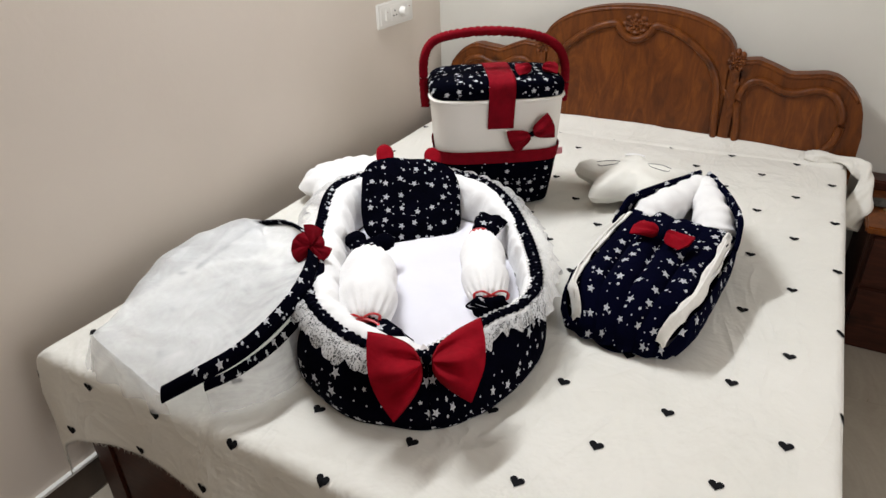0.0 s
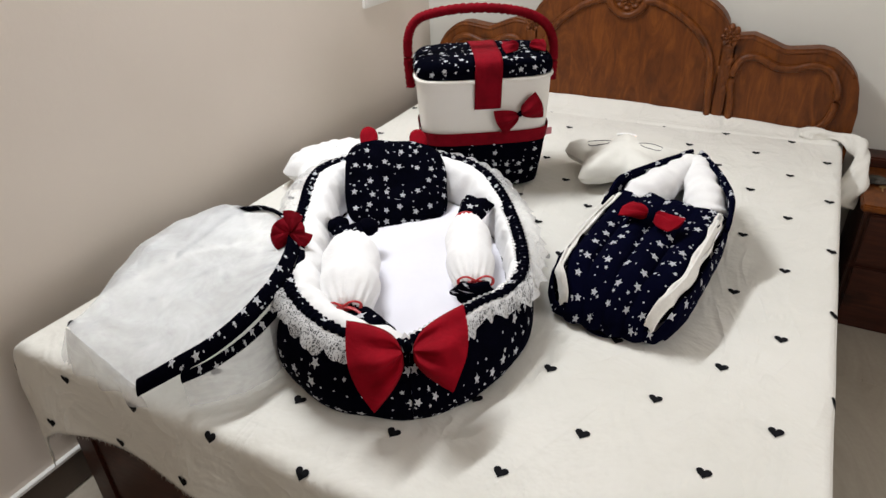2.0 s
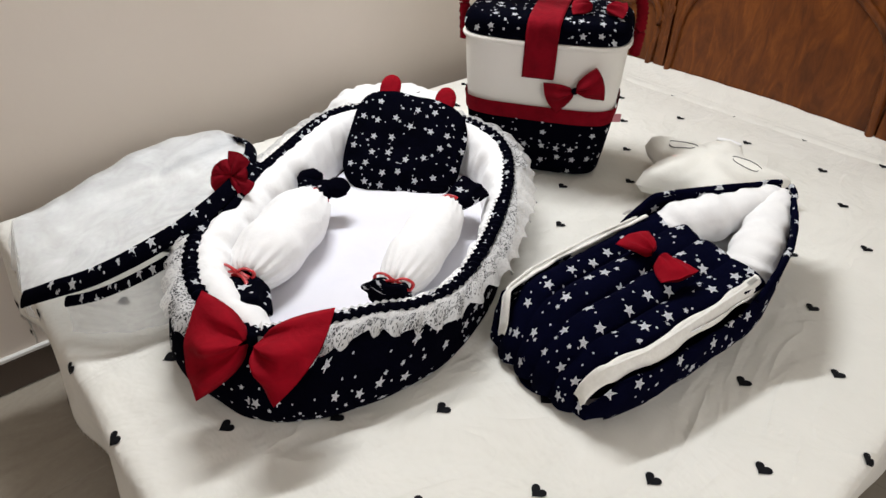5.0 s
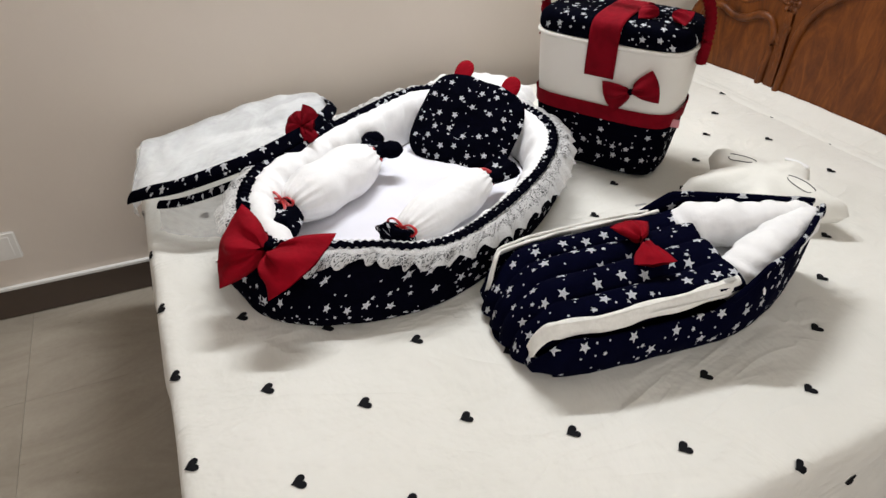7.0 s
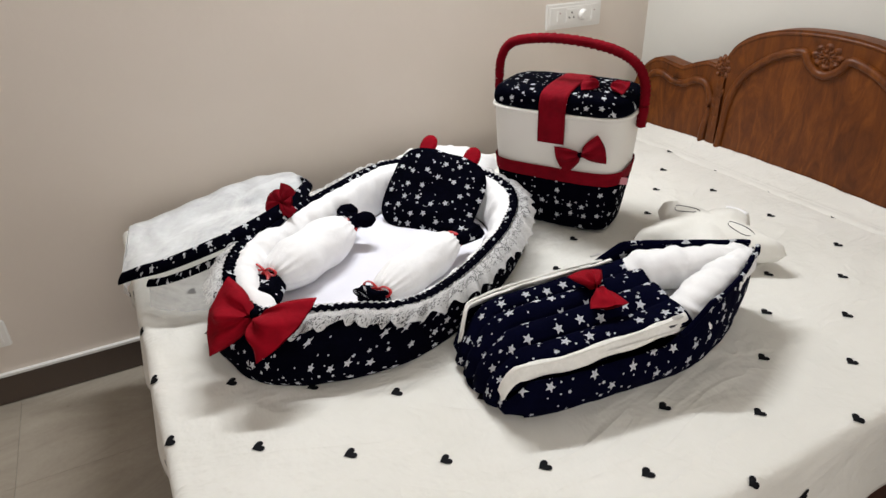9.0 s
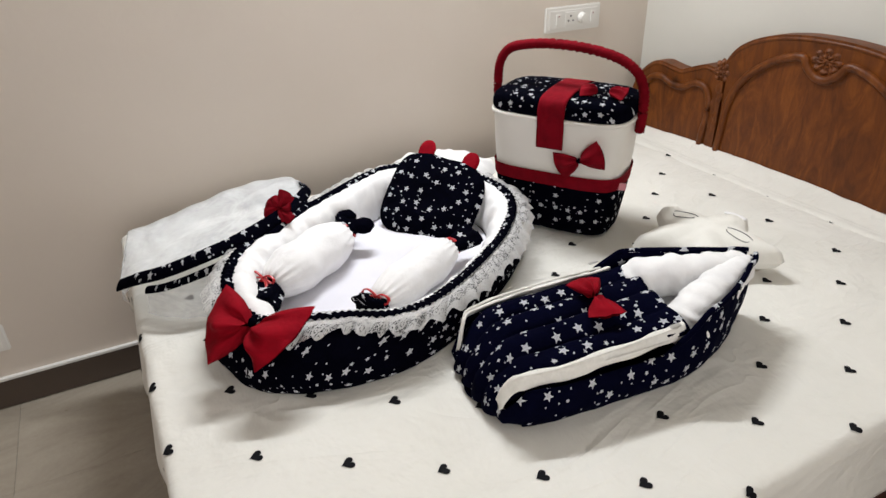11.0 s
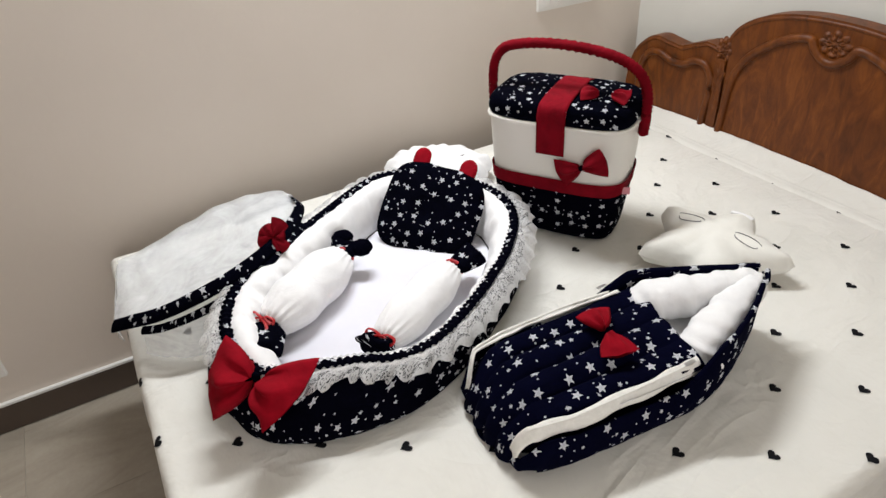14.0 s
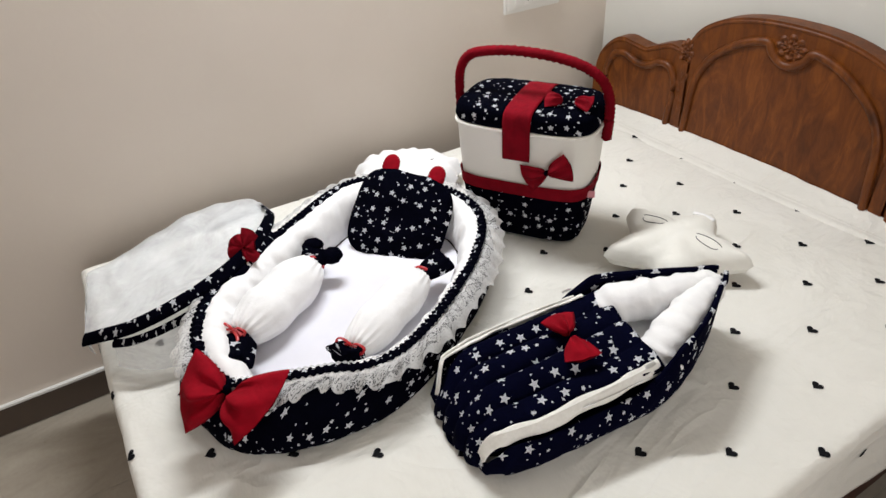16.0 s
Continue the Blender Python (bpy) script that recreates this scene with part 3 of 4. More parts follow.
def hem_threads():
    """Frayed threads along the hem at the bed's foot."""
    rnd = random.Random(5)
    verts, faces = [], []
    for k in range(900):
        s = -0.07 + 1.66 * k / 900 + rnd.uniform(-0.001, 0.001)
        low = hem_at(s)
        p = sheet_point(s, low + 0.002)
        ln = rnd.uniform(0.006, 0.016)
        q = p + Vector((rnd.uniform(-0.004, 0.004), rnd.uniform(-0.004, 0.003), -ln))
        b = len(verts)
        w = 0.0011
        verts += [p + Vector((-w, 0, 0)), p + Vector((w, 0, 0)), q, p + Vector((0, w, 0))]
        faces += [(b, b + 1, b + 2), (b + 1, b + 3, b + 2), (b + 3, b, b + 2)]
    ob = link_mesh("hem_threads", verts, faces, M_SHEET, bedspread, "frayed cream hem threads")
    return tagged(ob, kind="stuff")


hem_threads()
def along(profile, v):
    """A place on a short polyline, smoothed, at share v."""
    m = len(profile) - 1
    s = v * m
    k = min(int(s), m - 1)
    f = s - k
    p = [profile[min(max(k + q, 0), m)] for q in (-1, 0, 1, 2)]
    return tuple(0.5 * (2 * p[1][c] + (p[2][c] - p[0][c]) * f + (2 * p[0][c] - 5 * p[1][c] + 4 * p[2][c] - p[3][c]) * f * f + (3 * p[1][c] - p[0][c] - 3 * p[2][c] + p[3][c]) * f ** 3) for c in (0, 1))


def bow_wing(name, c, top, bottom, normal, puff, mat, parent, bulge=0.12, pleats=4, seed=0.0):
    """One puffed wing of a bow: pinched at the knot c, its outer edge from top to bottom."""
    c, top, bottom, normal = Vector(c), Vector(top), Vector(bottom), Vector(normal).normalized()
    mid = (top + bottom) / 2 - c
    size = (top - bottom).length

    def edge(v):
        return top.lerp(bottom, v) + mid * (bulge * math.sin(math.pi * v))

    nu, nv = 16, 22

    def f(u, v):
        w = 2 * v if v <= 0.5 else 2 * (1 - v)
        front = 1.0 if v <= 0.5 else -0.6
        e = edge(w)
        base = c + mid * (0.04 + 0.96 * u) + (e - c - mid) * (0.05 + 0.95 * u ** 0.46)
        swell = puff * math.sin(math.pi * min(1, 0.12 + 0.88 * u) ** 0.8) * (math.sin(math.pi * w) ** 0.6)
        fold = 0.13 * size * (1 - u) ** 1.2 * u ** 0.3 * math.sin(pleats * math.pi * w + seed)
        fold += 0.05 * size * nz(w * 4 + seed, u * 3, seed)  * math.sin(math.pi * w)
        return base + normal * (front * (swell + 0.004 * math.sin(math.pi * w)) + fold), (u * size, w * size)

    return grid(name, f, nu, 2 * nv, mat, parent, wrap_v=True)


def knot(name, c, r, mat, parent, squash=(1, 1, 1)):
    bm = bmesh.new()
    bmesh.ops.create_icosphere(bm, subdivisions=3, radius=r, matrix=Matrix.Translation(c) @ Matrix.Diagonal((*squash, 1)))
    for v in bm.verts:
        v.co += v.normal * (0.15 * r * nz(v.co.x * 160, v.co.y * 160, v.co.z * 160))
    return part(name, bm, mat, parent, "", True)


def cushion(name, outline, thick, mat, parent=None, label="", rings=12, wrinkle=0.003, flat=0.55, sag=None, depth_power=0.5):
    """A stuffed cushion: outline(a) gives the radius at angle a; it swells to thick in the middle, on both sides of z 0."""
    n = 96
    verts, uvs, faces = [], [], []
    for side in (1, -1):
        for i in range(rings + 1):
            q = i / rings
            for k in range(n):
                a = 2 * math.pi * k / n
                r = outline(a) * q
                x, y = r * math.cos(a), r * math.sin(a)
                h = thick / 2 * max(0.0, 1 - q ** 2.2) ** depth_power
                h += wrinkle * nz(x * 28, y * 28, side * 3.0) * (0.3 + q) * (1 if q < 1 else 0)
                h += wrinkle * 1.2 * math.sin(k * 0.9 + 3 * nz(x * 9, y * 9)) * q ** 6 * (1 - q) * 8
                z = side * h * (1.0 if side > 0 else flat)
                if sag:
                    z += sag(x, y)
                verts.append((x, y, z))
                uvs.append((x, y))
    for side in (0, 1):
        base = side * (rings + 1) * n
        for i in range(rings):
            for k in range(n):
                k2 = (k + 1) % n
                quad = (base + i * n + k, base + (i + 1) * n + k, base + (i + 1) * n + k2, base + i * n + k2)
                faces.append(quad if side == 0 else tuple(reversed(quad)))
    return link_mesh(name, verts, faces, mat, parent, label, uvs)


def pose_mesh(ob, m):
    """Turn a mesh into place, by its points."""
    ob.data.transform(m)
    return ob


# ---- the nest ----
nest = empty("baby_nest", (0.635, 0.540, 0.55), "navy star-print baby nest with white padded inside", "baby nest")
OUTER = [(0.76, 0.00), (0.90, 0.02), (0.99, 0.18), (0.97, 0.40), (0.78, 0.66), (0.40, 0.88), (0.0, 1.0)]
INNER = [(0.0, 0.0), (0.20, 0.016), (0.48, 0.018), (0.74, 0.004), (0.93, -0.030), (1.02, -0.062), (0.96, -0.095)]


def nest_outer(u, v):
    k, h = along(OUTER, v)
    r, b = at_share(RIM, u), at_share(BULGE, u)
    a, c = rim_out(u)
    o = 0.004 * nz(u * 30, v * 3) + 0.0045 * math.sin(u * 150 + 4 * nz(u * 12, 0.0)) * v ** 2 * (1.2 - v) + 0.006 * nz(u * 11, v * 2, 3.0)
    w = r[0] + (b[0] - r[0]) * k + a * o * RIM_SIGN
    q = r[1] + (b[1] - r[1]) * k + c * o * RIM_SIGN
    z = 0.553 + (r[2] - 0.553) * h + 0.004 * nz(u * 22, v * 4, 7.0) * v * (1 - v) * 3
    return nest_point(w, q, z), (u * RIM_LEN, v * 0.17)


def nest_inner(u, v):
    k, dz = along(INNER, v)
    r, b = at_share(RIM, u), at_share(FLOOR, u)
    dz = dz * min(1.0, math.hypot(b[0] - r[0], b[1] - r[1]) / 0.068) if dz > 0 else dz
    pinch = math.sin(math.pi * v) ** 0.7
    seam = abs(math.sin(u * math.pi * 22 + 0.6 * nz(u * 9, 2.0)))
    a, c = rim_out(u)
    o = (0.004 - 0.006 * seam * pinch + 0.0045 * nz(u * 60, v * 4, 3.0) + 0.003 * math.sin(u * 330 + 5 * nz(u * 20, v * 2)) * (1 - v) ** 1.5) * RIM_SIGN
    w = r[0] + (b[0] - r[0]) * k + a * o
    q = r[1] + (b[1] - r[1]) * k + c * o
    z = max(0.598, r[2] + dz + 0.005 * seam * pinch * (1 - v) + 0.004 * nz(u * 34, v * 3, 5.0) * pinch)
    return nest_point(w, q, z), (u * RIM_LEN, v * 0.2)


grid("outer_shell", nest_outer, 420, 22, M_STAR, nest, "navy cotton printed with silver stars")
grid("inner_bumper", nest_inner, 520, 22, M_WHITE, nest, "white gathered cotton padding", wrap_u=True)


def frill(u, v):
    wob = 0.0030 * math.sin(u * 2 * math.pi * 140 + 2 * nz(u * 30, 1.0)) * (v - 0.4)
    return rim(u, -0.017 + 0.029 * v + wob, 0.012 + 0.011 * math.sin(v * 2.6) + 0.0035 * math.sin(u * 2 * math.pi * 140 + 1.4 + 2 * nz(u * 30, 1.0)) * (0.3 + abs(v - 0.5))), (u * RIM_LEN, v * 0.035)


grid("frill", frill, 1680, 6, M_STAR, nest, "gathered navy frill along the rim", wrap_u=True)


def picot(u, v):
    wave = 0.5 + 0.5 * math.sin(u * 2 * math.pi * 170)
    return rim(u, -0.016 - (0.002 + 0.004 * wave) * v, 0.013 + 0.002 * v), (u * RIM_LEN, 0.06)


grid("picot_edge", picot, 1360, 1, M_LACE, nest, "narrow white lace picot inside the frill", wrap_u=True)


def lace(u, v):
    t = 0.012 + 0.976 * u
    near_front = math.exp(-((min(t, 1 - t) - 0.09) / 0.09) ** 2)
    wide = (0.060 - 0.026 * near_front) + 0.006 * abs(math.sin(t * math.pi * 84)) + 0.020 * nz(t * 17, 4.0)
    ph = t * 2 * math.pi * 52 + 3.5 * nz(t * 16, 1.0)
    amp = 0.7 + 1.1 * abs(nz(t * 25, 6.0))
    flare = 0.034 - 0.026 * near_front + 0.012 * nz(t * 9, 8.0)
    p = nest_outer(t, 1.0 - 0.80 * wide * v / 0.16)[0]
    a, c = rim_out(t)
    o = 0.006 + flare * v + 0.005 * amp * math.sin(ph) * v ** 1.3
    lift = 0.011 + 0.010 * math.sin(math.pi * v) + (0.012 + 0.007 * amp * math.cos(ph)) * v
    p = p + (NAX * a + NSD * c) * (o * RIM_SIGN) + Vector((0, 0, lift))
    return p, (t * RIM_LEN * 1.3, v * wide)


grid("lace_trim", lace, 900, 8, M_LACE, nest, "white gathered lace edging")


def pad(u, v):
    b = at_share(FLOOR, u)
    q = 1 - v
    w, t = b[0] * q, 0.012 * v + b[1] * q
    x = nest_point(w, t, 0.0)
    return Vector((x.x, x.y, 0.600 + 0.006 * (1 - q ** 3) + 0.003 * nz(x.x * 9, x.y * 9))), (x.x, x.y)


grid("mattress_pad", pad, 160, 16, M_LILAC, nest, "flat pale lilac cotton base pad", wrap_u=True)


def underside(u, v):
    b = at_share(BULGE, u)
    return nest_point(b[0] * 0.9 * v, b[1] * 0.85 * v, 0.5545), (b[0] * v, b[1] * v)


grid("base", underside, 96, 4, M_STAR, nest, wrap_u=True)

big_bow = empty("bow", (0.855, 0.19, 0.676), "large crimson cotton bow at the nest's front", "bow")
BN = Vector((0.50, -0.75, 0.42)).normalized()
bow_wing("wing", (0.855, 0.181, 0.684), (0.756, 0.160, 0.728), (0.850, 0.086, 0.617), BN, 0.034, M_RED, big_bow, 0.24, 5, 0.4)
bow_wing("wing", (0.864, 0.191, 0.684), (0.912, 0.296, 0.722), (0.962, 0.156, 0.650), BN, 0.032, M_RED, big_bow, 0.20, 5, 1.3)
knot("knot", Vector((0.862, 0.182, 0.690)), 0.0085, M_STAR, big_bow, (1, 1, 1.5))
part("care_label", (lambda b: (b.transform(Matrix.Translation((0.845, 0.203, 0.688)) @ Matrix.Rotation(radians(-30), 4, "Z") @ Matrix.Rotation(radians(55), 4, "X")), b)[1])(box_bm(-0.010, 0.010, -0.008, 0.008, -0.0006, 0.0006)), M_WHITE, big_bow, "small white cloth label")

# ---- the bear pillow ----
PILLOW = Matrix.Translation(nest_point(0.262, -0.010, 0.674)) @ Matrix((NSD, NAX, Vector((0, 0, 1)))).transposed().to_4x4() @ Matrix.Rotation(radians(7), 4, "Z") @ Matrix.Rotation(radians(9), 4, "Y") @ Matrix.Rotation(radians(46), 4, "X")


def pillow_outline(a):
    p = 3.4
    c, d = abs(math.cos(a)), abs(math.sin(a))
    r = ((c / 0.135) ** p + (d / 0.128) ** p) ** (-1 / p)
    r *= 1 - 0.06 * math.exp(-((math.degrees(a) % 360 - 270) / 20) ** 2) - 0.03 * math.exp(-((math.degrees(a) % 360 - 90) / 25) ** 2)
    return r * (1 + 0.025 * nz(2.2 * math.cos(a), 2.2 * math.sin(a), 3.0))


def pillow_sag(x, y):
    r = math.hypot(x, y + 0.01)
    return -0.012 * math.exp(-(r / 0.030) ** 2) - 0.004 * math.exp(-((r - 0.036) / 0.004) ** 2)


bear = empty("bear_pillow", PILLOW.translation, "navy star-print baby head pillow with crimson ears", "pillow")
pose_mesh(cushion("cushion", pillow_outline, 0.058, M_STAR, None, "", 16, 0.004, 0.7, pillow_sag), PILLOW)
adopt(bpy.data.objects["cushion"], bear)
for sx in (-0.070, 0.062):
    ear = cushion("ear", lambda a: 0.028 * (1 - 0.14 * math.cos(2 * a)), 0.014, M_RED, None, "", 6, 0.001, 1.0)
    pose_mesh(ear, PILLOW @ Matrix.Translation((sx, 0.132, -0.004)))
    adopt(ear, bear, "round crimson ear")
ring_pts = [PILLOW @ Vector((0.036 * math.cos(q * 0.2618), -0.01 + 0.036 * math.sin(q * 0.2618), 0.0215)) for q in range(24)]
tube("stitch_ring", ring_pts, 0.0007, M_STAR, bear, sides=5, closed=True)


# ---- the two bolsters ----
def bolster(a, b, r, head, tail, label, flip):
    """A sweet-shaped bolster from a to b, tied at both ends."""
    a, b = Vector(a), Vector(b)
    d = (b - a).normalized()
    side = d.cross(Vector((0, 0, 1))).normalized()
    up = side.cross(d)
    thing = empty("bolster", (a + b) / 2, label, "bolster pillow", "bolsters in the nest")

    def body(u, v):
        ang = 2 * math.pi * u
        end = min(v, 1 - v) * 2
        rr = r * min(1.0, 0.42 + 0.70 * end ** 0.45) * (1 - 0.04 * math.cos(4 * math.pi * v))
        gather = (1 - end) ** 4
        rr *= 1 + 0.10 * gather * math.sin(ang * 17 + 2 * nz(u * 9, v)) + 0.035 * nz(math.cos(ang) * 2.0, math.sin(ang) * 2.0, v * 6)
        p = a.lerp(b, v) + side * (rr * math.cos(ang)) + up * (rr * 0.92 * math.sin(ang))
        return p, (u * 0.3, v * 0.25)

    grid("body", body, 80, 36, M_WHITE, thing, "white cotton body", wrap_u=True)

    def end_piece(c, way, length, spread, name):
        way = Vector(way).normalized()
        sd = way.cross(Vector((0, 0, 1))).normalized()
        uu = sd.cross(way)

        def f(u, v):
            ang = 2 * math.pi * u
            open_ = 0.40 * r + (spread - 0.40 * r) * (0.15 + 0.85 * v) ** 0.8
            neck = 1 - 0.35 * math.exp(-((v - 0.12) / 0.10) ** 2)
            rr = open_ * neck * (1 + 0.13 * math.sin(ang * 6 + 1.0) * v)
            close = max(0.0, 1 - ((v - 0.86) / 0.14) ** 2) ** 0.5 if v > 0.86 else 1.0
            p = c + way * (length * v) + sd * (rr * close * 1.15 * math.cos(ang)) + uu * (rr * close * 0.62 * math.sin(ang) * (1 + 0.25 * math.sin(ang * 3)))
            return p, (u * 0.18, v * 0.08)

        return grid(name, f, 48, 18, M_STAR, thing, "navy star-print gathered end", wrap_u=True)

    end_piece(a - d * -0.006, head[0], head[1], head[2], "gathered_end")
    end_piece(b - d * 0.006, tail[0], tail[1], tail[2], "gathered_end")
    # satin ties
    for c, n in ((a, -d), (b, d)):
        ring = [c + n * 0.010 + side * (0.024 * math.cos(q * 0.3142)) + up * (0.018 * math.sin(q * 0.3142)) for q in range(20)]
        tube("ribbon_tie", ring, 0.0045, M_SATIN, thing, sides=6, closed=True)
    k = b + d * 0.012 + up * 0.026 + side * (0.006 * flip)
    for sgn in (-1, 1):
        w = side * sgn
        loop = [k, k + w * 0.018 + up * 0.010, k + w * 0.034 + up * 0.004, k + w * 0.030 - up * 0.006 + d * 0.008, k + w * 0.010 - up * 0.002, k]
        tube("ribbon_loop", smooth_path(loop, 24), 0.0035, M_SATIN, thing, sides=6, flat=0.5)
    return thing, k, side, up, d


THING_A = bolster((0.536, 0.484, 0.660), (0.680, 0.258, 0.654), 0.063, ((-0.62, 0.70, 0.32), 0.050, 0.036), ((0.70, -0.58, 0.08), 0.118, 0.054), "plump white bolster with navy ends and red ribbons", 1)
k, sd, up, d = THING_A[1:]
for sgn in (-1, 1):
    knot("gathered_knob", Vector((0.536, 0.484, 0.660)) - d * 0.046 + sd * (0.034 * sgn) + up * 0.014 - d * (0.008 * sgn), 0.025, M_STAR, THING_A[0], (1, 1.1, 0.8))
tube("ribbon_end", smooth_path([k, k + sd * -0.03 + d * 0.02, k + sd * -0.05 + d * 0.05 - up * 0.01, k + sd * -0.045 + d * 0.085 - up * 0.02], 20), 0.0035, M_SATIN, THING_A[0], sides=6, flat=0.5)
tube("ribbon_end", smooth_path([k, k + sd * 0.03 + d * 0.015, k + sd * 0.06 + d * 0.03 - up * 0.015], 16), 0.0035, M_SATIN, THING_A[0], sides=6, flat=0.5)
THING_B = bolster((0.726, 0.684, 0.656), (0.858, 0.444, 0.650), 0.052, ((-0.05, 0.95, 0.24), 0.085, 0.036), ((0.45, -0.80, 0.25), 0.045, 0.040), "slimmer white bolster with navy ends and red ribbons", -1)

# ---- the lidded basket ----
BU, BV = Vector((math.cos(radians(33)), math.sin(radians(33)), 0)), Vector((-math.sin(radians(33)), math.cos(radians(33)), 0))
BC = Vector((0.551, 1.145, 0))


def bk(u, v, z):
    return BC + BU * u + BV * v + Vector((0, 0, z))


def even_ring(hu, hv, p, n=2000):
    """Share of the way round to angle, so that steps along a rounded oblong are even."""
    a = np.linspace(0, 2 * math.pi, n)
    x, y = hu * np.sign(np.cos(a)) * np.abs(np.cos(a)) ** (2 / p), hv * np.sign(np.sin(a)) * np.abs(np.sin(a)) ** (2 / p)
    run = np.concatenate([[0], np.cumsum(np.hypot(np.diff(x), np.diff(y)))])
    return run / run[-1], a


RING_T, RING_A = even_ring(0.19, 0.118, 4.2)


def ring_bk(t, hu, hv, p=4.2):
    a = float(np.interp(t, RING_T, RING_A))
    c, d = math.cos(a), math.sin(a)
    return hu * math.copysign(abs(c) ** (2 / p), c), hv * math.copysign(abs(d) ** (2 / p), d)


def basket_half(z):
    q = (z - 0.552) / (0.885 - 0.552)
    return 0.158 + 0.032 * q + 0.006 * math.sin(math.pi * q), 0.092 + 0.026 * q + 0.004 * math.sin(math.pi * q)


basket = empty("lidded_basket", (0.551, 1.145, 0.55), "ivory basket dressed in navy star cloth and crimson bands", "basket")


def basket_wall(z0, z1, grow, name, mat, label, nv=12, wrinkle=0.0):
    def f(u, v):
        z = z0 + (z1 - z0) * v
        hu, hv = basket_half(z)
        if z < 0.568:
            k = 0.016 * (1 - math.sqrt(max(0, 1 - ((0.568 - z) / 0.016) ** 2)))
            hu, hv = hu - k, hv - k
        a, b = ring_bk(u, hu + grow + wrinkle * nz(u * 24, v * 3), hv + grow + wrinkle * nz(u * 24, v * 3, 4.0))
        return bk(a, b, z), (u * 0.98, z)

    return grid(name, f, 160, nv, mat, basket, label)


basket_wall(0.552, 0.885, 0.0, "body", M_BASKET, "ivory moulded body", 24)
basket_wall(0.5515, 0.706, 0.003, "lower_cover", M_STAR, "navy star-print lower cover", 16, 0.0012)
basket_wall(0.700, 0.738, 0.006, "red_band", M_MAROON, "dark red cloth band", 6, 0.0015)
tube("top_rim", [bk(*ring_bk(q / 120, *(h + 0.001 for h in basket_half(0.885))), 0.883) for q in range(120)], 0.006, M_BASKET, basket, sides=8, closed=True)


def lid_f(u, v):
    hu, hv = basket_half(0.885)
    prof = [(1.0, 0.890), (1.02, 0.900), (1.012, 0.918), (0.965, 0.931), (0.88, 0.937), (0.6, 0.941), (0.3, 0.943), (0.0, 0.943)]
    k, z = along(prof, v)
    a, b = ring_bk(u, hu * k, hv * k)
    return bk(a, b, z + 0.0015 * nz(a * 40, b * 40)), (a, b + (z if v < 0.4 else 0.93))


lid = grid("lid", lid_f, 140, 24, M_STAR, basket, "padded navy star-print lid", wrap_u=True)


def strap_f(u, v):
    q = -0.037 + 0.074 * u + 0.004
    hv = basket_half(0.885)[1]
    path = [(hv * 0.96, 0.930), (hv * 0.6, 0.9455), (0.0, 0.948), (-hv * 0.6, 0.9455), (-hv * 0.93, 0.9385), (-hv * 1.045, 0.925), (-hv * 1.065, 0.90), (-hv * 1.05, 0.868), (-hv * 1.02, 0.83), (-hv * 1.00, 0.806)]
    b, z = along(path, v)
    return bk(q + 0.004 * (v - 0.5) - 0.012 * (v - 0.5), b + 0.0015 * nz(u * 3, v * 7), z), (q, v * 0.36)


grid("strap", strap_f, 10, 50, M_MAROON, lid, "crimson cloth strap over the lid", thick=0.003)


def small_bow(c, ux, nrm, size, name, label, parent, mat, tilt=0.0, gap=0.1, seed=0.0):
    """A little two-winged bow lying on a surface: ux along it, nrm off it."""
    c, ux, nrm = Vector(c), Vector(ux).normalized(), Vector(nrm).normalized()
    uy = nrm.cross(ux).normalized()
    ux, uy = ux * math.cos(tilt) + uy * math.sin(tilt), uy * math.cos(tilt) - ux * math.sin(tilt)
    b = empty(name, c, label, "bow") if parent is None else None
    hold = parent or b
    for sgn in (-1, 1):
        kc = c + ux * (sgn * size * gap)
        bow_wing("bow_wing", kc, kc + ux * (sgn * size) + uy * (size * 0.66), kc + ux * (sgn * size * 0.92) - uy * (size * 0.70), nrm, size * 0.20, mat, hold, 0.14, 5, seed + sgn)
    if gap < 0.05:
        knot("bow_knot", c + nrm * 0.004, size * 0.13, M_STAR, hold)
    return hold


front_n = (BU * 0.05 - BV * 0.99 + Vector((0, 0, -0.08)))
hu, hv = basket_half(0.80)
small_bow(bk(0.088, -hv - 0.012, 0.790), BU + Vector((0, 0, 0.42)), front_n, 0.060, "bow", "", basket, M_MAROON, 0.0, 0.03, 2.0)
small_bow(bk(0.112, -0.045, 0.954), BU, Vector((0, 0, 0.92)) - BV * 0.38, 0.043, "bow", "", lid, M_MAROON, 0.0, 0.32, 4.0)
part("label_tag", (lambda b: (b.transform(Matrix.Translation(bk(0.178, -0.060, 0.708)) @ Matrix.Rotation(radians(50), 4, "Z")), b)[1])(box_bm(0.0, 0.022, -0.001, 0.001, -0.010, 0.010)), M_PINK, basket, "small pale pink cloth tag")
HANDLE = [(-0.204, 0.0, 0.845), (-0.207, 0.0, 0.93), (-0.203, 0.0, 0.985), (-0.182, 0.0, 1.024), (-0.14, 0.0, 1.042), (-0.05, 0.0, 1.052), (0.05, 0.0, 1.047), (0.13, 0.0, 1.030), (0.180, 0.0, 1.000), (0.203, 0.0, 0.955), (0.207, 0.0, 0.90), (0.204, 0.0, 0.845)]
tube("handle", smooth_path([bk(*p) for p in HANDLE], 150), 0.0125, M_MAROON, basket, "handle wrapped in gathered dark red cloth", sides=14, ripple=0.17, waves=58)

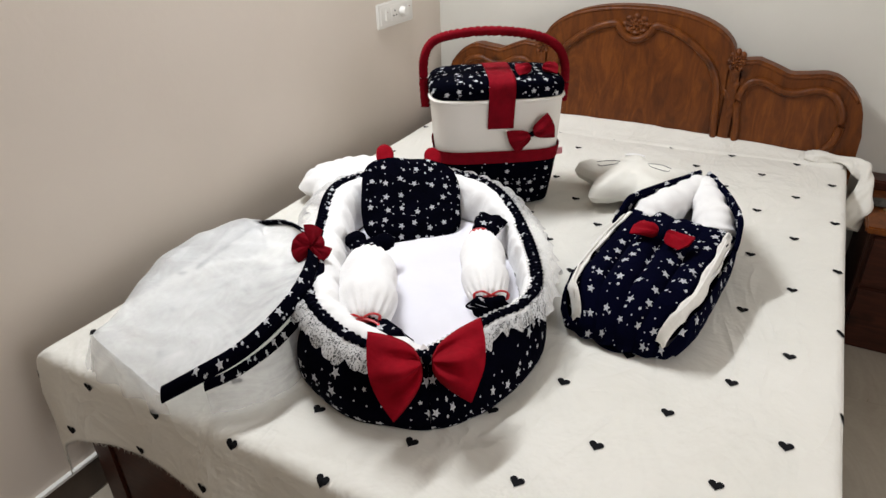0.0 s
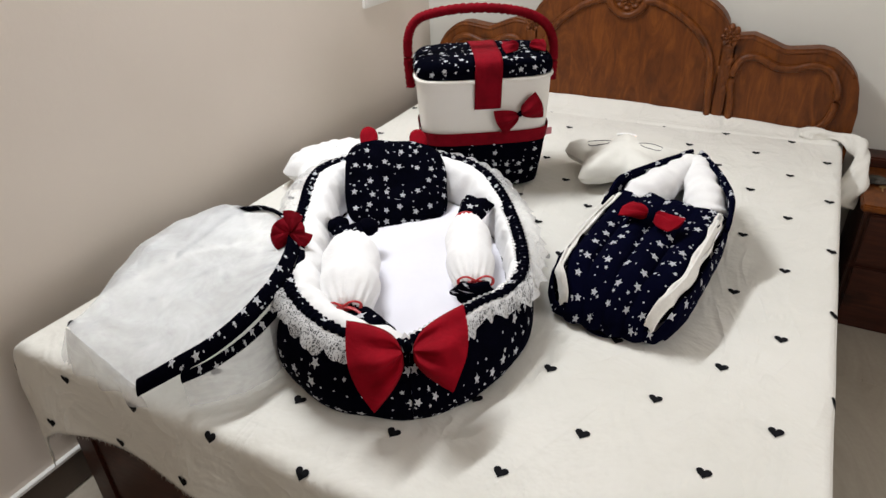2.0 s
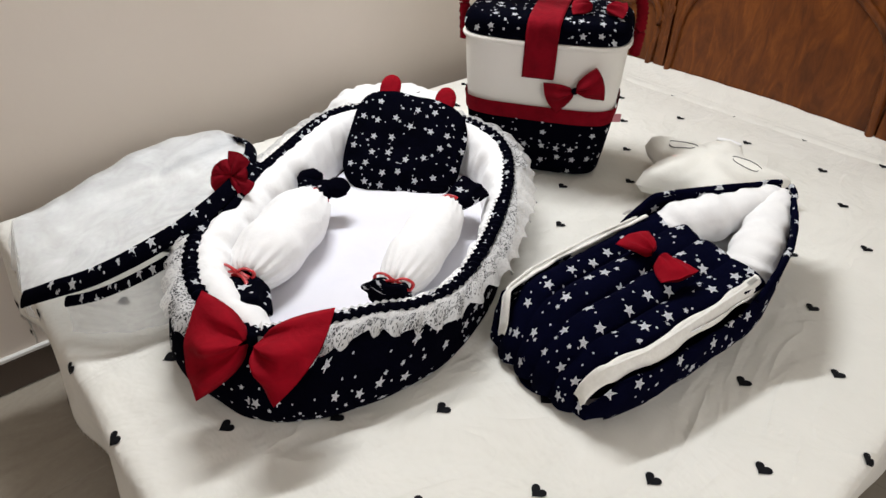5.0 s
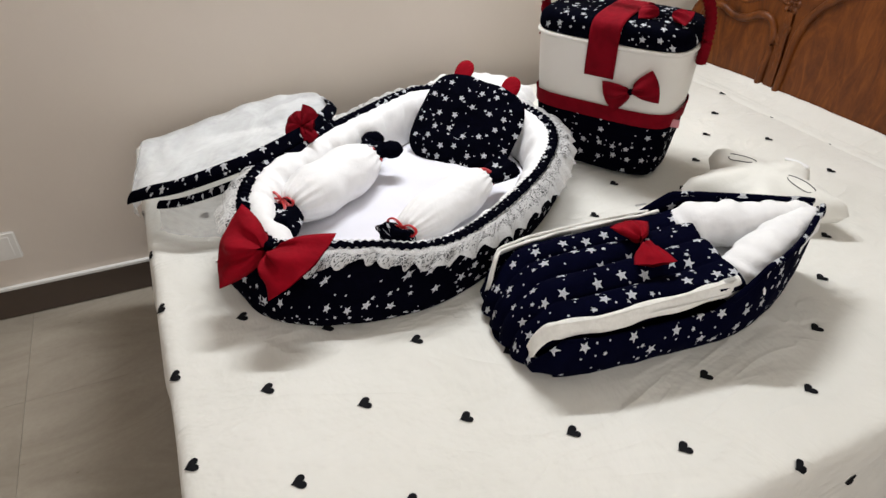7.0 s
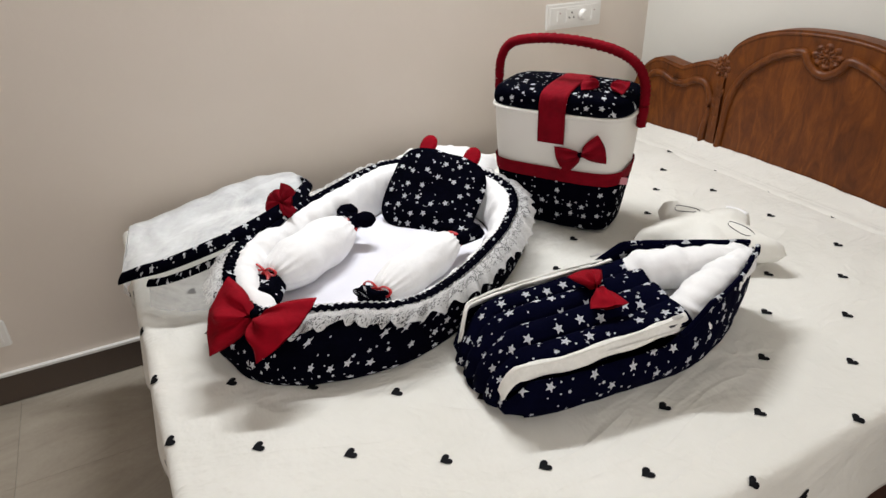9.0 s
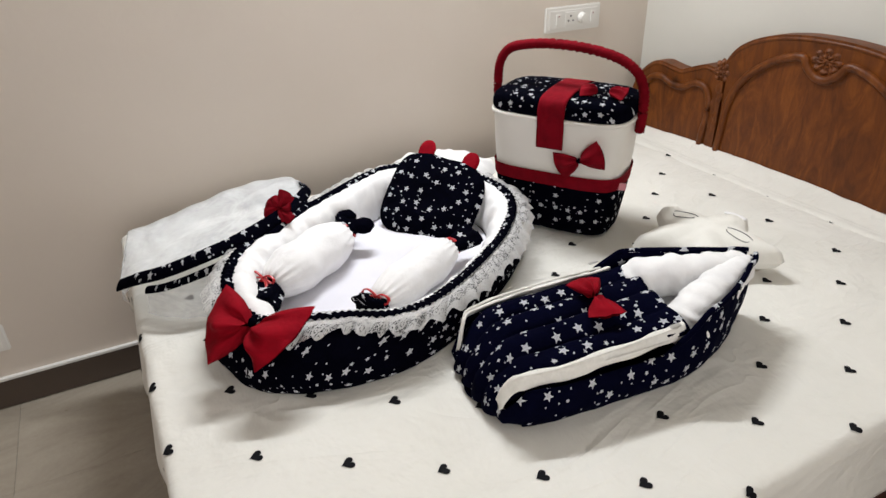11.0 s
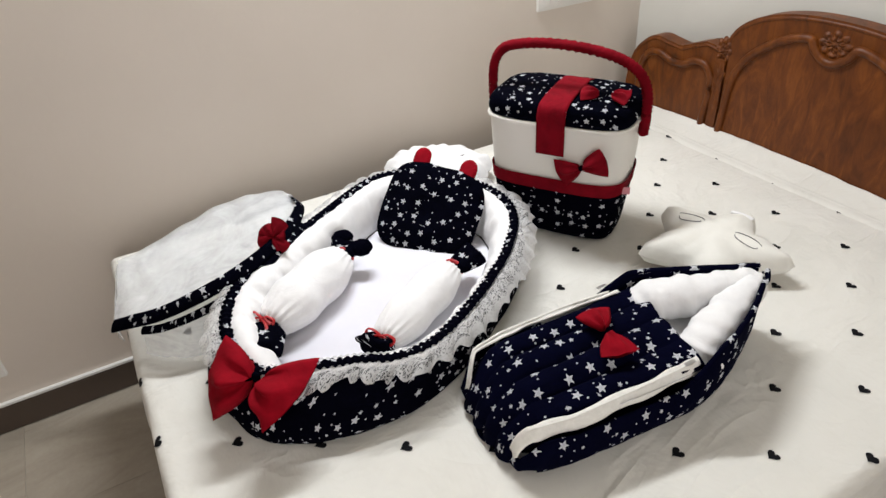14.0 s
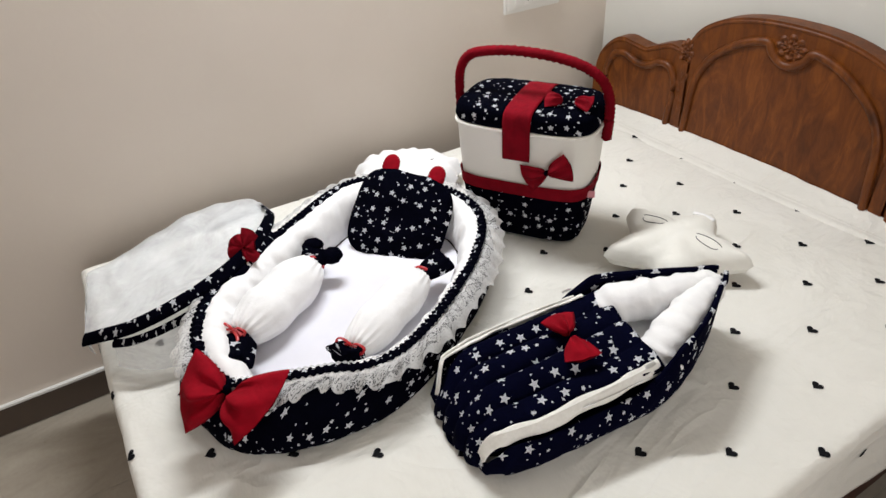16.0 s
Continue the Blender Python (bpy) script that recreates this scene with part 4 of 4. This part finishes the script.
# ---- the sleeping bag ----
GO, GR = Vector((1.105, 0.510, 0)), radians(-4.0)
GX, GY = Vector((math.cos(GR), math.sin(GR), 0)), Vector((-math.sin(GR), math.cos(GR), 0))


def bag(x, y, z):
    return GO + GX * x + GY * (0.034 + 0.950 * y) + Vector((0, 0, z))


BAG_Y = (0.0, 0.03, 0.10, 0.25, 0.38, 0.42, 0.48, 0.55, 0.60, 0.64, 0.67, 0.69)
BAG_L = (0.106, 0.130, 0.142, 0.140, 0.128, 0.120, 0.101, 0.070, 0.048, 0.028, 0.014, 0.003)
BAG_R = (0.104, 0.128, 0.141, 0.146, 0.148, 0.143, 0.126, 0.096, 0.070, 0.045, 0.026, 0.009)


def bag_half(y, sgn=0):
    """Half width at y from the bottom edge: broad, then drawing in to the hood's tip; one side fuller."""
    return float(np.interp(y, BAG_Y, BAG_R if sgn > 0 else BAG_L))


FLAP = 0.385
sleeping_bag = empty("sleeping_bag", (1.12, 0.85, 0.55), "navy star-print baby sleeping bag with open white hood", "sleeping bag")


def bag_flap(u, v):
    q = 2 * u - 1
    y = -0.014 * (1 - 0.4 * q * q) + (FLAP + 0.040 - 0.022 * q) * v
    h = bag_half(max(0.0, y), q) - 0.016 * (1 - v ** 5) - 0.003
    lobes = abs(math.sin(u * 4 * math.pi))
    rise = min(1.0, v * 6) ** 0.5
    edge = min(1.0, (1 - abs(q)) * 12 + 0.55 + 0.4 * v ** 3) ** 0.35
    z = 0.572 + (0.094 + 0.012 * v) * (1 - 0.16 * q * q * (1 - 0.8 * v ** 3)) * rise * edge
    z += 0.019 * lobes ** 0.8 * min(1.0, v * 4) * (1 - 0.6 * v ** 3) - 0.008 + 0.012 * v ** 3
    z += 0.003 * nz(q * 5, y * 14, 2.0)
    bulge = 0.010 * lobes * max(0.0, 1 - v * 8)
    return bag(q * h + 0.002 * nz(q * 3, y * 9), y - bulge, z), (q * 0.15, y + 0.08 * rise)


grid("flap", bag_flap, 72, 48, M_STARBAG, sleeping_bag, "quilted navy star-print front flap", thick=0.004)


def bag_line(t):
    """Round the bag's outline: from the tip down one side, along the bottom and up to the tip again."""
    if t < 0.4:
        y = 0.69 * (1 - t / 0.4)
        return bag_half(y, 1), y
    if t < 0.6:
        q = (t - 0.4) / 0.2
        return 0.105 * (1 - 2 * q), -0.008 * math.sin(math.pi * q)
    y = 0.69 * (t - 0.6) / 0.4
    return -bag_half(y, -1), y


def bag_side(u, v):
    x, y = bag_line(u)
    hood = min(1.0, max(0.0, (y - 0.33) / 0.10))
    top = 0.642 + hood * 0.064 - 0.050 * max(0.0, 1 - y / 0.03) ** 0.7
    belly = math.sin(math.pi * min(1, v * 0.9 + 0.1)) * 0.008 - 0.014 * (1 - v) ** 3
    z = 0.553 + (top - 0.553) * v
    k = 1 + (belly + 0.003 * nz(u * 40, v * 3)) / 0.15
    y2 = y + (belly * 0.9 * (1 if y > 0.6 else -1 if y < 0.03 else 0))
    return bag(x * k, y2, z), (u * 1.9, z)


grid("side_panel", bag_side, 260, 12, M_STARBAG, sleeping_bag, "navy star-print outer side", thick=0.004)
part("underside", (lambda b: (bmesh.ops.create_circle(b, cap_ends=True, segments=64, radius=1, matrix=Matrix.Translation(bag(0, 0.31, 0.557)) @ Matrix.Rotation(GR, 4, "Z") @ Matrix.Diagonal((0.13, 0.32, 1, 1))), b)[1])(bmesh.new()), M_STARBAG, sleeping_bag)


def bag_bed(u, v):
    y = 0.20 + 0.46 * v
    q = 2 * u - 1
    return bag(q * bag_half(y, q) * 0.97, y, 0.618 + 0.05 * abs(q) ** 3 + 0.004 * nz(q * 4, y * 12)), (q, y)


grid("inner_bed", bag_bed, 30, 40, M_WHITE, sleeping_bag, "white cotton lining")
for sgn in (-1, 1):
    rp = [bag(sgn * (bag_half(y, sgn) - 0.043 * min(1.0, (0.70 - y) / 0.14) - 0.003), y, z) for y, z in ((0.400, 0.628), (0.425, 0.645), (0.46, 0.664), (0.52, 0.672), (0.59, 0.678), (0.645, 0.684), (0.68, 0.688))]
    pts = smooth_path(rp, 60)

    def roll_r(s, sgn=sgn):
        return (0.050 - 0.030 * s ** 2.2) * min(1.0, 0.70 + 2.5 * s) * (1 + 0.05 * math.sin(s * 31 + sgn) + 0.03 * math.sin(s * 67))

    tube("hood_roll", pts, roll_r, M_WHITE, sleeping_bag, "puffy white padded hood side", sides=22, ripple=0.03, waves=7)
    ep = [bag(sgn * (bag_half(y, sgn) + 0.005), y + (0.008 if y > 0.65 else 0), 0.642 + min(1.0, max(0.0, (y - 0.33) / 0.10)) * 0.066) for y in [0.36 + 0.33 * q / 40 for q in range(41)]]
    tube("edge_piping", ep, 0.006, M_STARBAG, sleeping_bag, sides=8)

    def zip_f(u, v, sgn=sgn):
        y = -0.004 + (FLAP + 0.006) * v
        h = bag_half(max(0.0, y), sgn)
        wob = 0.005 * math.sin(v * 19 + sgn) + 0.004 * nz(v * 9, sgn)
        wide = 0.018 + 0.005 * nz(v * 6, 3.0 + sgn)
        x = h - 0.016 + (u - 0.5) * wide + wob * 0.5
        z = 0.654 + 0.022 * v - 0.060 * (1 - min(1.0, v * 12)) ** 2 - 0.020 * (u - 0.3) + 0.008 * math.sin(math.pi * u)
        if v > 0.9:
            z += 0.06 * (v - 0.9)
        return bag(sgn * x, y, z), (u * wide, y)

    zp = grid("zip", zip_f, 6, 60, M_ZIP, sleeping_bag, "white zip and tape", thick=0.003)
    teeth = [bag(sgn * (bag_half(max(0.0, y), sgn) - 0.015), y, 0.664 + 0.022 * (y / FLAP) - 0.060 * (1 - min(1.0, y / FLAP * 12)) ** 2) for y in [0.01 + 0.36 * q / 40 for q in range(41)]]
    tube("zip_teeth", teeth, 0.0026, M_ZIP, zp, sides=6, ripple=0.2, waves=90)
    part("zip_pull", (lambda b, s=sgn: (b.transform(Matrix.Translation(bag(s * 0.132, 0.372, 0.690)) @ Matrix.Rotation(0.3 * s, 4, "Y")), b)[1])(box_bm(-0.004, 0.004, -0.020, 0.004, -0.0015, 0.0015, 0.001, 1)), M_SILVER, zp, "small silver zip pull")
small_bow(bag(0.004, 0.268, 0.704), GX, (0, -0.05, 1), 0.056, "bow", "", sleeping_bag, M_RED, -0.20, 0.13, 1.0)

# ---- the star pillow ----
STAR = Matrix.Translation((0.940, 1.318, 0.598)) @ Matrix.Rotation(radians(11), 4, "Z")


def star_outline(a):
    w = 2 * math.pi / 5
    q = abs(((a - math.pi / 2 + w / 2) % w) - w / 2) / (w / 2)
    r = 0.205 - 0.090 * math.sin(q * math.pi / 2) ** 0.9
    return r * (1 - 0.06 * (1 - q) ** 8) + 0.004 * nz(3 * math.cos(a), 3 * math.sin(a), 5.0)


def star_h(x, y):
    q = math.hypot(x, y) / star_outline(math.atan2(y, x))
    return 0.055 * max(0.0, 1 - q ** 2.2) ** 0.45 + 0.004 * nz(x * 28, y * 28, 3.0) * (0.3 + q) + 0.0008


star = empty("star_pillow", (0.940, 1.318, 0.55), "cream star-shaped cushion with stitched sleeping eyes", "cushion")
adopt(pose_mesh(cushion("cushion", star_outline, 0.110, M_CREAM, None, "", 16, 0.004, 0.75, None, 0.45), STAR), star)
for ex in (-0.076, 0.076):
    arc = [STAR @ Vector((ex + 0.030 * math.cos(t), 0.010 - 0.012 * math.sin(t), star_h(ex + 0.030 * math.cos(t), 0.010 - 0.012 * math.sin(t)))) for t in [math.pi * q / 16 for q in range(17)]]
    tube("stitched_eyelid", arc, 0.0011, M_GREYTHREAD, star, sides=5)
    brow = [STAR @ Vector((ex + 0.034 * math.cos(t), 0.020 + 0.007 * math.sin(t), star_h(ex + 0.034 * math.cos(t), 0.020 + 0.007 * math.sin(t)))) for t in [math.pi * q / 16 for q in range(17)]]
    tube("stitched_brow", brow, 0.0011, M_GREYTHREAD, star, sides=5)
small = [STAR @ Vector((-0.03 + 0.06 * q / 10, 0.135, 0.034 + 0.004 * math.sin(math.pi * q / 10))) for q in range(11)]
tube("hanging_loop", small, 0.006, M_WHITE, star, sides=8, flat=0.6)

# ---- the cloud pillow ----
CLOUD = Matrix.Translation((0.150, 0.965, 0.598)) @ Matrix.Rotation(radians(52), 4, "Z")


def cloud_outline(a):
    e = 1 / math.sqrt((math.cos(a) / 0.175) ** 2 + (math.sin(a) / 0.125) ** 2)
    return e * (0.88 + 0.15 * abs(math.sin(a * 4.5 + 0.4)) ** 0.6)


cloud = empty("cloud_pillow", (0.135, 0.965, 0.55), "white fluffy cloud-shaped pillow beside the wall", "pillow")
adopt(pose_mesh(cushion("cushion", cloud_outline, 0.115, M_WHITE, None, "", 14, 0.008, 0.75), CLOUD), cloud)
for ex in (-0.02, 0.07):
    arc = [CLOUD @ Vector((ex + 0.014 * math.cos(t), 0.0 - 0.008 * math.sin(t), 0.056 - 1.1 * (ex * ex))) for t in [math.pi * q / 10 for q in range(11)]]
    tube("stitched_eye", arc, 0.0014, M_INK, cloud, sides=5)

# ---- the net with its hoops ----
net = empty("mosquito_net", (0.30, 0.22, 0.55), "folded white tulle baby net with navy star-print hoop", "mosquito net")
HOOP_A = [(0.436, -0.046, 0.616), (0.492, -0.002, 0.650), (0.535, 0.055, 0.674), (0.557, 0.130, 0.698), (0.550, 0.216, 0.714), (0.520, 0.300, 0.726), (0.472, 0.365, 0.728), (0.395, 0.425, 0.722), (0.310, 0.462, 0.706), (0.235, 0.470, 0.684)]
HOOP_B = [(0.484, 0.010, 0.612), (0.528, 0.052, 0.632), (0.566, 0.125, 0.662), (0.566, 0.216, 0.684), (0.536, 0.305, 0.704), (0.486, 0.374, 0.710), (0.410, 0.435, 0.706)]
HOOP_C = [(0.235, 0.470, 0.684), (0.195, 0.465, 0.668), (0.170, 0.400, 0.645), (0.150, 0.310, 0.620)]


def band(name, ctrl, wide, mat, label, lean):
    pts = smooth_path(ctrl, 70)

    def f(u, v):
        k = min(int(u * 69), 68)
        p = pts[k].lerp(pts[k + 1], u * 69 - k)
        t = (pts[k + 1] - pts[k]).normalized()
        side = t.cross(Vector((0, 0, 1))).normalized()
        w = (side * lean + Vector((0, 0, 1)) * (1 - abs(lean))).normalized()
        ang = 2 * math.pi * v
        n = t.cross(w).normalized()
        return p + w * (wide / 2 * math.cos(ang)) + n * (0.0045 * math.sin(ang)), (u * 0.75, v * wide * 2)

    return grid(name, f, 90, 12, mat, net, label, wrap_v=True)


band("hoop_band", HOOP_A, 0.032, M_STAR, "navy star-print hoop casing", -0.45)
band("hoop_band", HOOP_B, 0.020, M_STAR, "navy star-print hoop casing", -0.45)
band("hoop_band", HOOP_C, 0.026, M_STAR, "navy star-print hoop casing", -0.45)
CREST = [(0.192, -0.004, 0.640), (0.180, 0.050, 0.644), (0.155, 0.110, 0.644), (0.115, 0.190, 0.644), (0.090, 0.270, 0.656), (0.105, 0.350, 0.672), (0.140, 0.410, 0.684), (0.185, 0.452, 0.692), (0.225, 0.468, 0.690)]
GROUND = [(0.175, -0.026, 0.557), (0.150, 0.040, 0.557), (0.120, 0.110, 0.557), (0.060, 0.190, 0.557), (0.030, 0.270, 0.557), (0.045, 0.360, 0.557), (0.085, 0.430, 0.557), (0.140, 0.480, 0.560), (0.200, 0.500, 0.580)]
HA, CA, GA = smooth_path(HOOP_A, 120), smooth_path(CREST, 120), smooth_path(GROUND, 120)


def on_path(pts, u):
    k = min(int(u * (len(pts) - 1)), len(pts) - 2)
    return pts[k].lerp(pts[k + 1], u * (len(pts) - 1) - k)


def net_layer(name, sag, seed, inset):
    """Tulle from the hoop over the low crest and down to the bed beside the wall."""
    def f(u, v):
        a, c, g = on_path(HA, u), on_path(CA, u), on_path(GA, u)
        c = c.lerp(a, inset)
        g = g.lerp(a, inset)
        top = a.lerp(c, v / 0.66)
        fall = c.lerp(g, (v - 0.66) / 0.34)
        k = min(1.0, max(0.0, (v - 0.54) / 0.26))
        p = top.lerp(fall, k * k * (3 - 2 * k))
        p.z += -sag * math.sin(math.pi * min(1.0, v / 0.66)) + 0.006 * nz(p.x * 9, p.y * 9, seed) * math.sin(math.pi * v) + 0.0025 * math.sin(u * 40 + 5 * nz(u * 5, v * 3, seed)) * v * (1 - v) * 3
        p.x += 0.010 * nz(u * 7, v * 4, seed + 2) * v
        p.y += 0.010 * nz(u * 7, v * 4, seed + 5) * v
        p.z = max(p.z, 0.556)
        return p, (u, v)

    return grid(name, f, 110, 46, M_NET, net, "sheer white tulle")


net_layer("tulle", 0.010, 1.0, 0.0)
net_layer("tulle", 0.042, 6.0, 0.06)


def foot_side(u, v):
    """The net's short end, hanging from the hoop's end to the bed."""
    a = HA[0].lerp(CA[0], u)
    b = Vector((0.430, -0.044, 0.557)).lerp(GA[0], u)
    p = a.lerp(b, v)
    return p + Vector((0.0, 0.008 * math.sin(u * 19 + 2 * v) * v, 0.004 * nz(u * 9, v * 3))), (u, v)


grid("tulle", foot_side, 50, 12, M_NET, net, "sheer white tulle")
SPILL = smooth_path([(p[0] + 0.014, p[1] - 0.010, 0.558) for p in HOOP_B[:5]], 60)
HB = smooth_path(HOOP_B[:5], 60)


def spill(u, v):
    k = min(int(u * 59), 58)
    a, b = HB[k].lerp(HB[k + 1], u * 59 - k), SPILL[k].lerp(SPILL[k + 1], u * 59 - k)
    p = a.lerp(b, v)
    return Vector((p.x, p.y, max(0.556, p.z + 0.006 * nz(u * 12, v * 3, 2.0) - 0.012 * math.sin(math.pi * v)))), (u, v)


grid("tulle_hem", spill, 70, 12, M_NET, net, "sheer white tulle")
ROSE = Vector((0.478, 0.352, 0.738))
FACE = Vector((0.62, -0.62, 0.48)).normalized()
ACR = FACE.cross(Vector((0, 0, 1))).normalized()
UPW = ACR.cross(FACE)
for q in range(8):
    a = q * 2 * math.pi / 8 + 0.3 * math.sin(q * 5)
    w1, w2 = ACR * math.cos(a) + UPW * math.sin(a), ACR * math.cos(a + 1.0) + UPW * math.sin(a + 1.0)
    r = 0.040 + 0.008 * math.sin(q * 3.7)
    bow_wing("rosette_petal", ROSE + FACE * 0.004 * (q % 3), ROSE + w1 * r + FACE * 0.014, ROSE + w2 * r * 0.9 + FACE * (0.004 + 0.006 * (q % 2)), FACE, 0.010, M_MAROON, net, 0.15, 3, q * 1.0)

# ---- switch plates on the side wall ----
def switch_plate(y0, y1, z0, z1, layout, label):
    thing = empty("switch_plate", (WX, (y0 + y1) / 2, z0), label, "switch plate")
    part("plate", box_bm(WX, WX + 0.010, y0, y1, z0, z1, 0.004), M_SWITCH, thing)
    zc, w = (z0 + z1) / 2, (y1 - y0)
    part("inner_frame", box_bm(WX + 0.010, WX + 0.0125, y0 + 0.018, y1 - 0.018, z0 + 0.014, z1 - 0.014, 0.001, 1), M_SWITCH, thing)
    for kind, at in layout:
        y = y0 + w * at
        if kind == "rocker":
            r = part("rocker", box_bm(WX + 0.0125, WX + 0.018, y - 0.011, y + 0.011, zc - 0.020, zc + 0.020, 0.002), M_SWITCH, thing)
            part("indicator", box_bm(WX + 0.0178, WX + 0.0185, y - 0.002, y + 0.002, zc + 0.011, zc + 0.014), M_RED, r)
        elif kind == "knob":
            bm = bmesh.new()
            bmesh.ops.create_cone(bm, cap_ends=True, segments=32, radius1=0.020, radius2=0.016, depth=0.022, matrix=Matrix.Translation((WX + 0.024, y, zc)) @ Matrix.Rotation(radians(90), 4, "Y"))
            bmesh.ops.bevel(bm, geom=[e for e in bm.edges if e.calc_face_angle(0) > 1], offset=0.002, segments=2, affect="EDGES")
            part("regulator_knob", bm, M_SWITCH, thing, "round fan regulator knob")
        else:
            s = part("socket", box_bm(WX + 0.0125, WX + 0.015, y - 0.024, y + 0.024, zc - 0.024, zc + 0.024, 0.001, 1), M_SWITCH, thing)
            bm = bmesh.new()
            for dy, dz in ((0, 0.010), (-0.010, -0.007), (0.010, -0.007)):
                bmesh.ops.create_cone(bm, cap_ends=True, segments=14, radius1=0.003, radius2=0.003, depth=0.002, matrix=Matrix.Translation((WX + 0.0154, y + dy, zc + dz)) @ Matrix.Rotation(radians(90), 4, "Y"))
            part("pin_hole", bm, M_DARK, s)
    return thing


switch_plate(1.53, 1.785, 0.938, 1.030, (("rocker", 0.22), ("socket", 0.44), ("knob", 0.64), ("rocker", 0.84)), "white plastic switch plate with regulator knob and socket")
switch_plate(-0.66, -0.415, 0.205, 0.298, (("rocker", 0.75), ("socket", 0.45)), "low white plastic power socket plate on cream wall")

# ---- bedside table ----
table = empty("bedside_table", (1.93, 1.83, 0), "dark red-brown wooden bedside table with drawers", "bedside table")
part("carcass", box_bm(1.625, 2.20, 1.636, 2.02, 0.0, 0.43, 0.004), M_WOODDARK, table)
part("table_top", box_bm(1.610, 2.215, 1.615, 2.018, 0.431, 0.455, 0.006), M_WOOD, table, "brown polished top")
part("back_rail", box_bm(1.610, 2.215, 1.930, 2.018, 0.456, 0.492, 0.006), M_WOODDARK, table)
for z0, z1 in ((0.05, 0.235), (0.25, 0.420)):
    dr = part("drawer_front", box_bm(1.640, 2.185, 1.622, 1.6355, z0, z1, 0.004), M_WOODDARK, table)
    zc = (z0 + z1) / 2 + 0.02
    tube("drawer_handle", smooth_path([(1.765, 1.622, zc), (1.770, 1.606, zc), (1.80, 1.600, zc - 0.006), (1.84, 1.598, zc - 0.010), (1.88, 1.600, zc - 0.006), (1.910, 1.606, zc), (1.915, 1.622, zc)], 30), 0.005, M_SILVER, dr, "curved silver handle", sides=8)
paper = grid("paper", lambda u, v: (Vector((1.735 + 0.12 * u + 0.02 * v, 1.77 + 0.09 * v - 0.02 * u, 0.457 + 0.012 * (1 - abs(2 * u - 0.9)) + 0.004 * nz(u * 4, v * 4))), (u, v)), 16, 12, M_PINK, thick=0.0012)
tagged(paper, "creased pink paper lying on the bedside table", "paper")
pouch = empty("key_pouch", (1.640, 1.80, 0.455), "small dark key pouch with brass keys on table", "key pouch")
adopt(pose_mesh(cushion("case", lambda a: 1 / math.sqrt((math.cos(a) / 0.040) ** 2 + (math.sin(a) / 0.026) ** 2), 0.030, M_POUCH, None, "", 8, 0.002, 0.5), Matrix.Translation((1.645, 1.800, 0.4635))), pouch)
for kx, ka in ((1.668, -0.4), (1.682, 0.3)):
    bm = box_bm(0.010, 0.038, -0.002, 0.002, -0.001, 0.001)
    bmesh.ops.create_cone(bm, cap_ends=True, segments=16, radius1=0.009, radius2=0.009, depth=0.002, matrix=Matrix.Translation((0.003, 0, 0)))
    bm.transform(Matrix.Translation((kx, 1.772, 0.4575)) @ Matrix.Rotation(ka - 1.2, 4, "Z"))
    part("key", bm, M_BRASS, pouch, "small brass key")

# ---- skirting and floor ----
skirt = tagged(part("baseboard", box_bm(WX, WX + 0.012, BY, HY, 0.002, 0.100, 0.002, 1), M_SKIRT), "dark brown tile skirting along the side wall", "baseboard", kind="structure")
tagged(part("baseboard", box_bm(WX, RX, HY - 0.012, HY, 0.002, 0.100, 0.002, 1), M_SKIRT), "dark brown tile skirting under the headboard wall", "baseboard", kind="structure")
tagged(part("trim", box_bm(WX, WX + 0.014, BY, HY, 0.1005, 0.112, 0.002, 1), M_CEIL), "pale plaster ledge on the skirting", "trim", kind="structure")
floor = tagged(part("floor", box_bm(WX - T, RX + T, BY - T, HY + T, -0.10, -0.004), M_GROUT), "brown polished floor of large tiles", "floor", kind="structure")
step = 0.60
tile_me = None
for i in range(7):
    for j in range(9):
        x, y = -0.30 + step * i, -2.85 + step * j
        if tile_me is None:
            ob = part("floor_tile", box_bm(0.0003, step - 0.0003, 0.0003, step - 0.0003, -0.004, 0.0, 0.0004, 1), M_FLOOR, None)
            tile_me = ob.data
        else:
            ob = new("floor_tile", tile_me)
        ob.location = (x, y, 0)
        ob.parent = floor
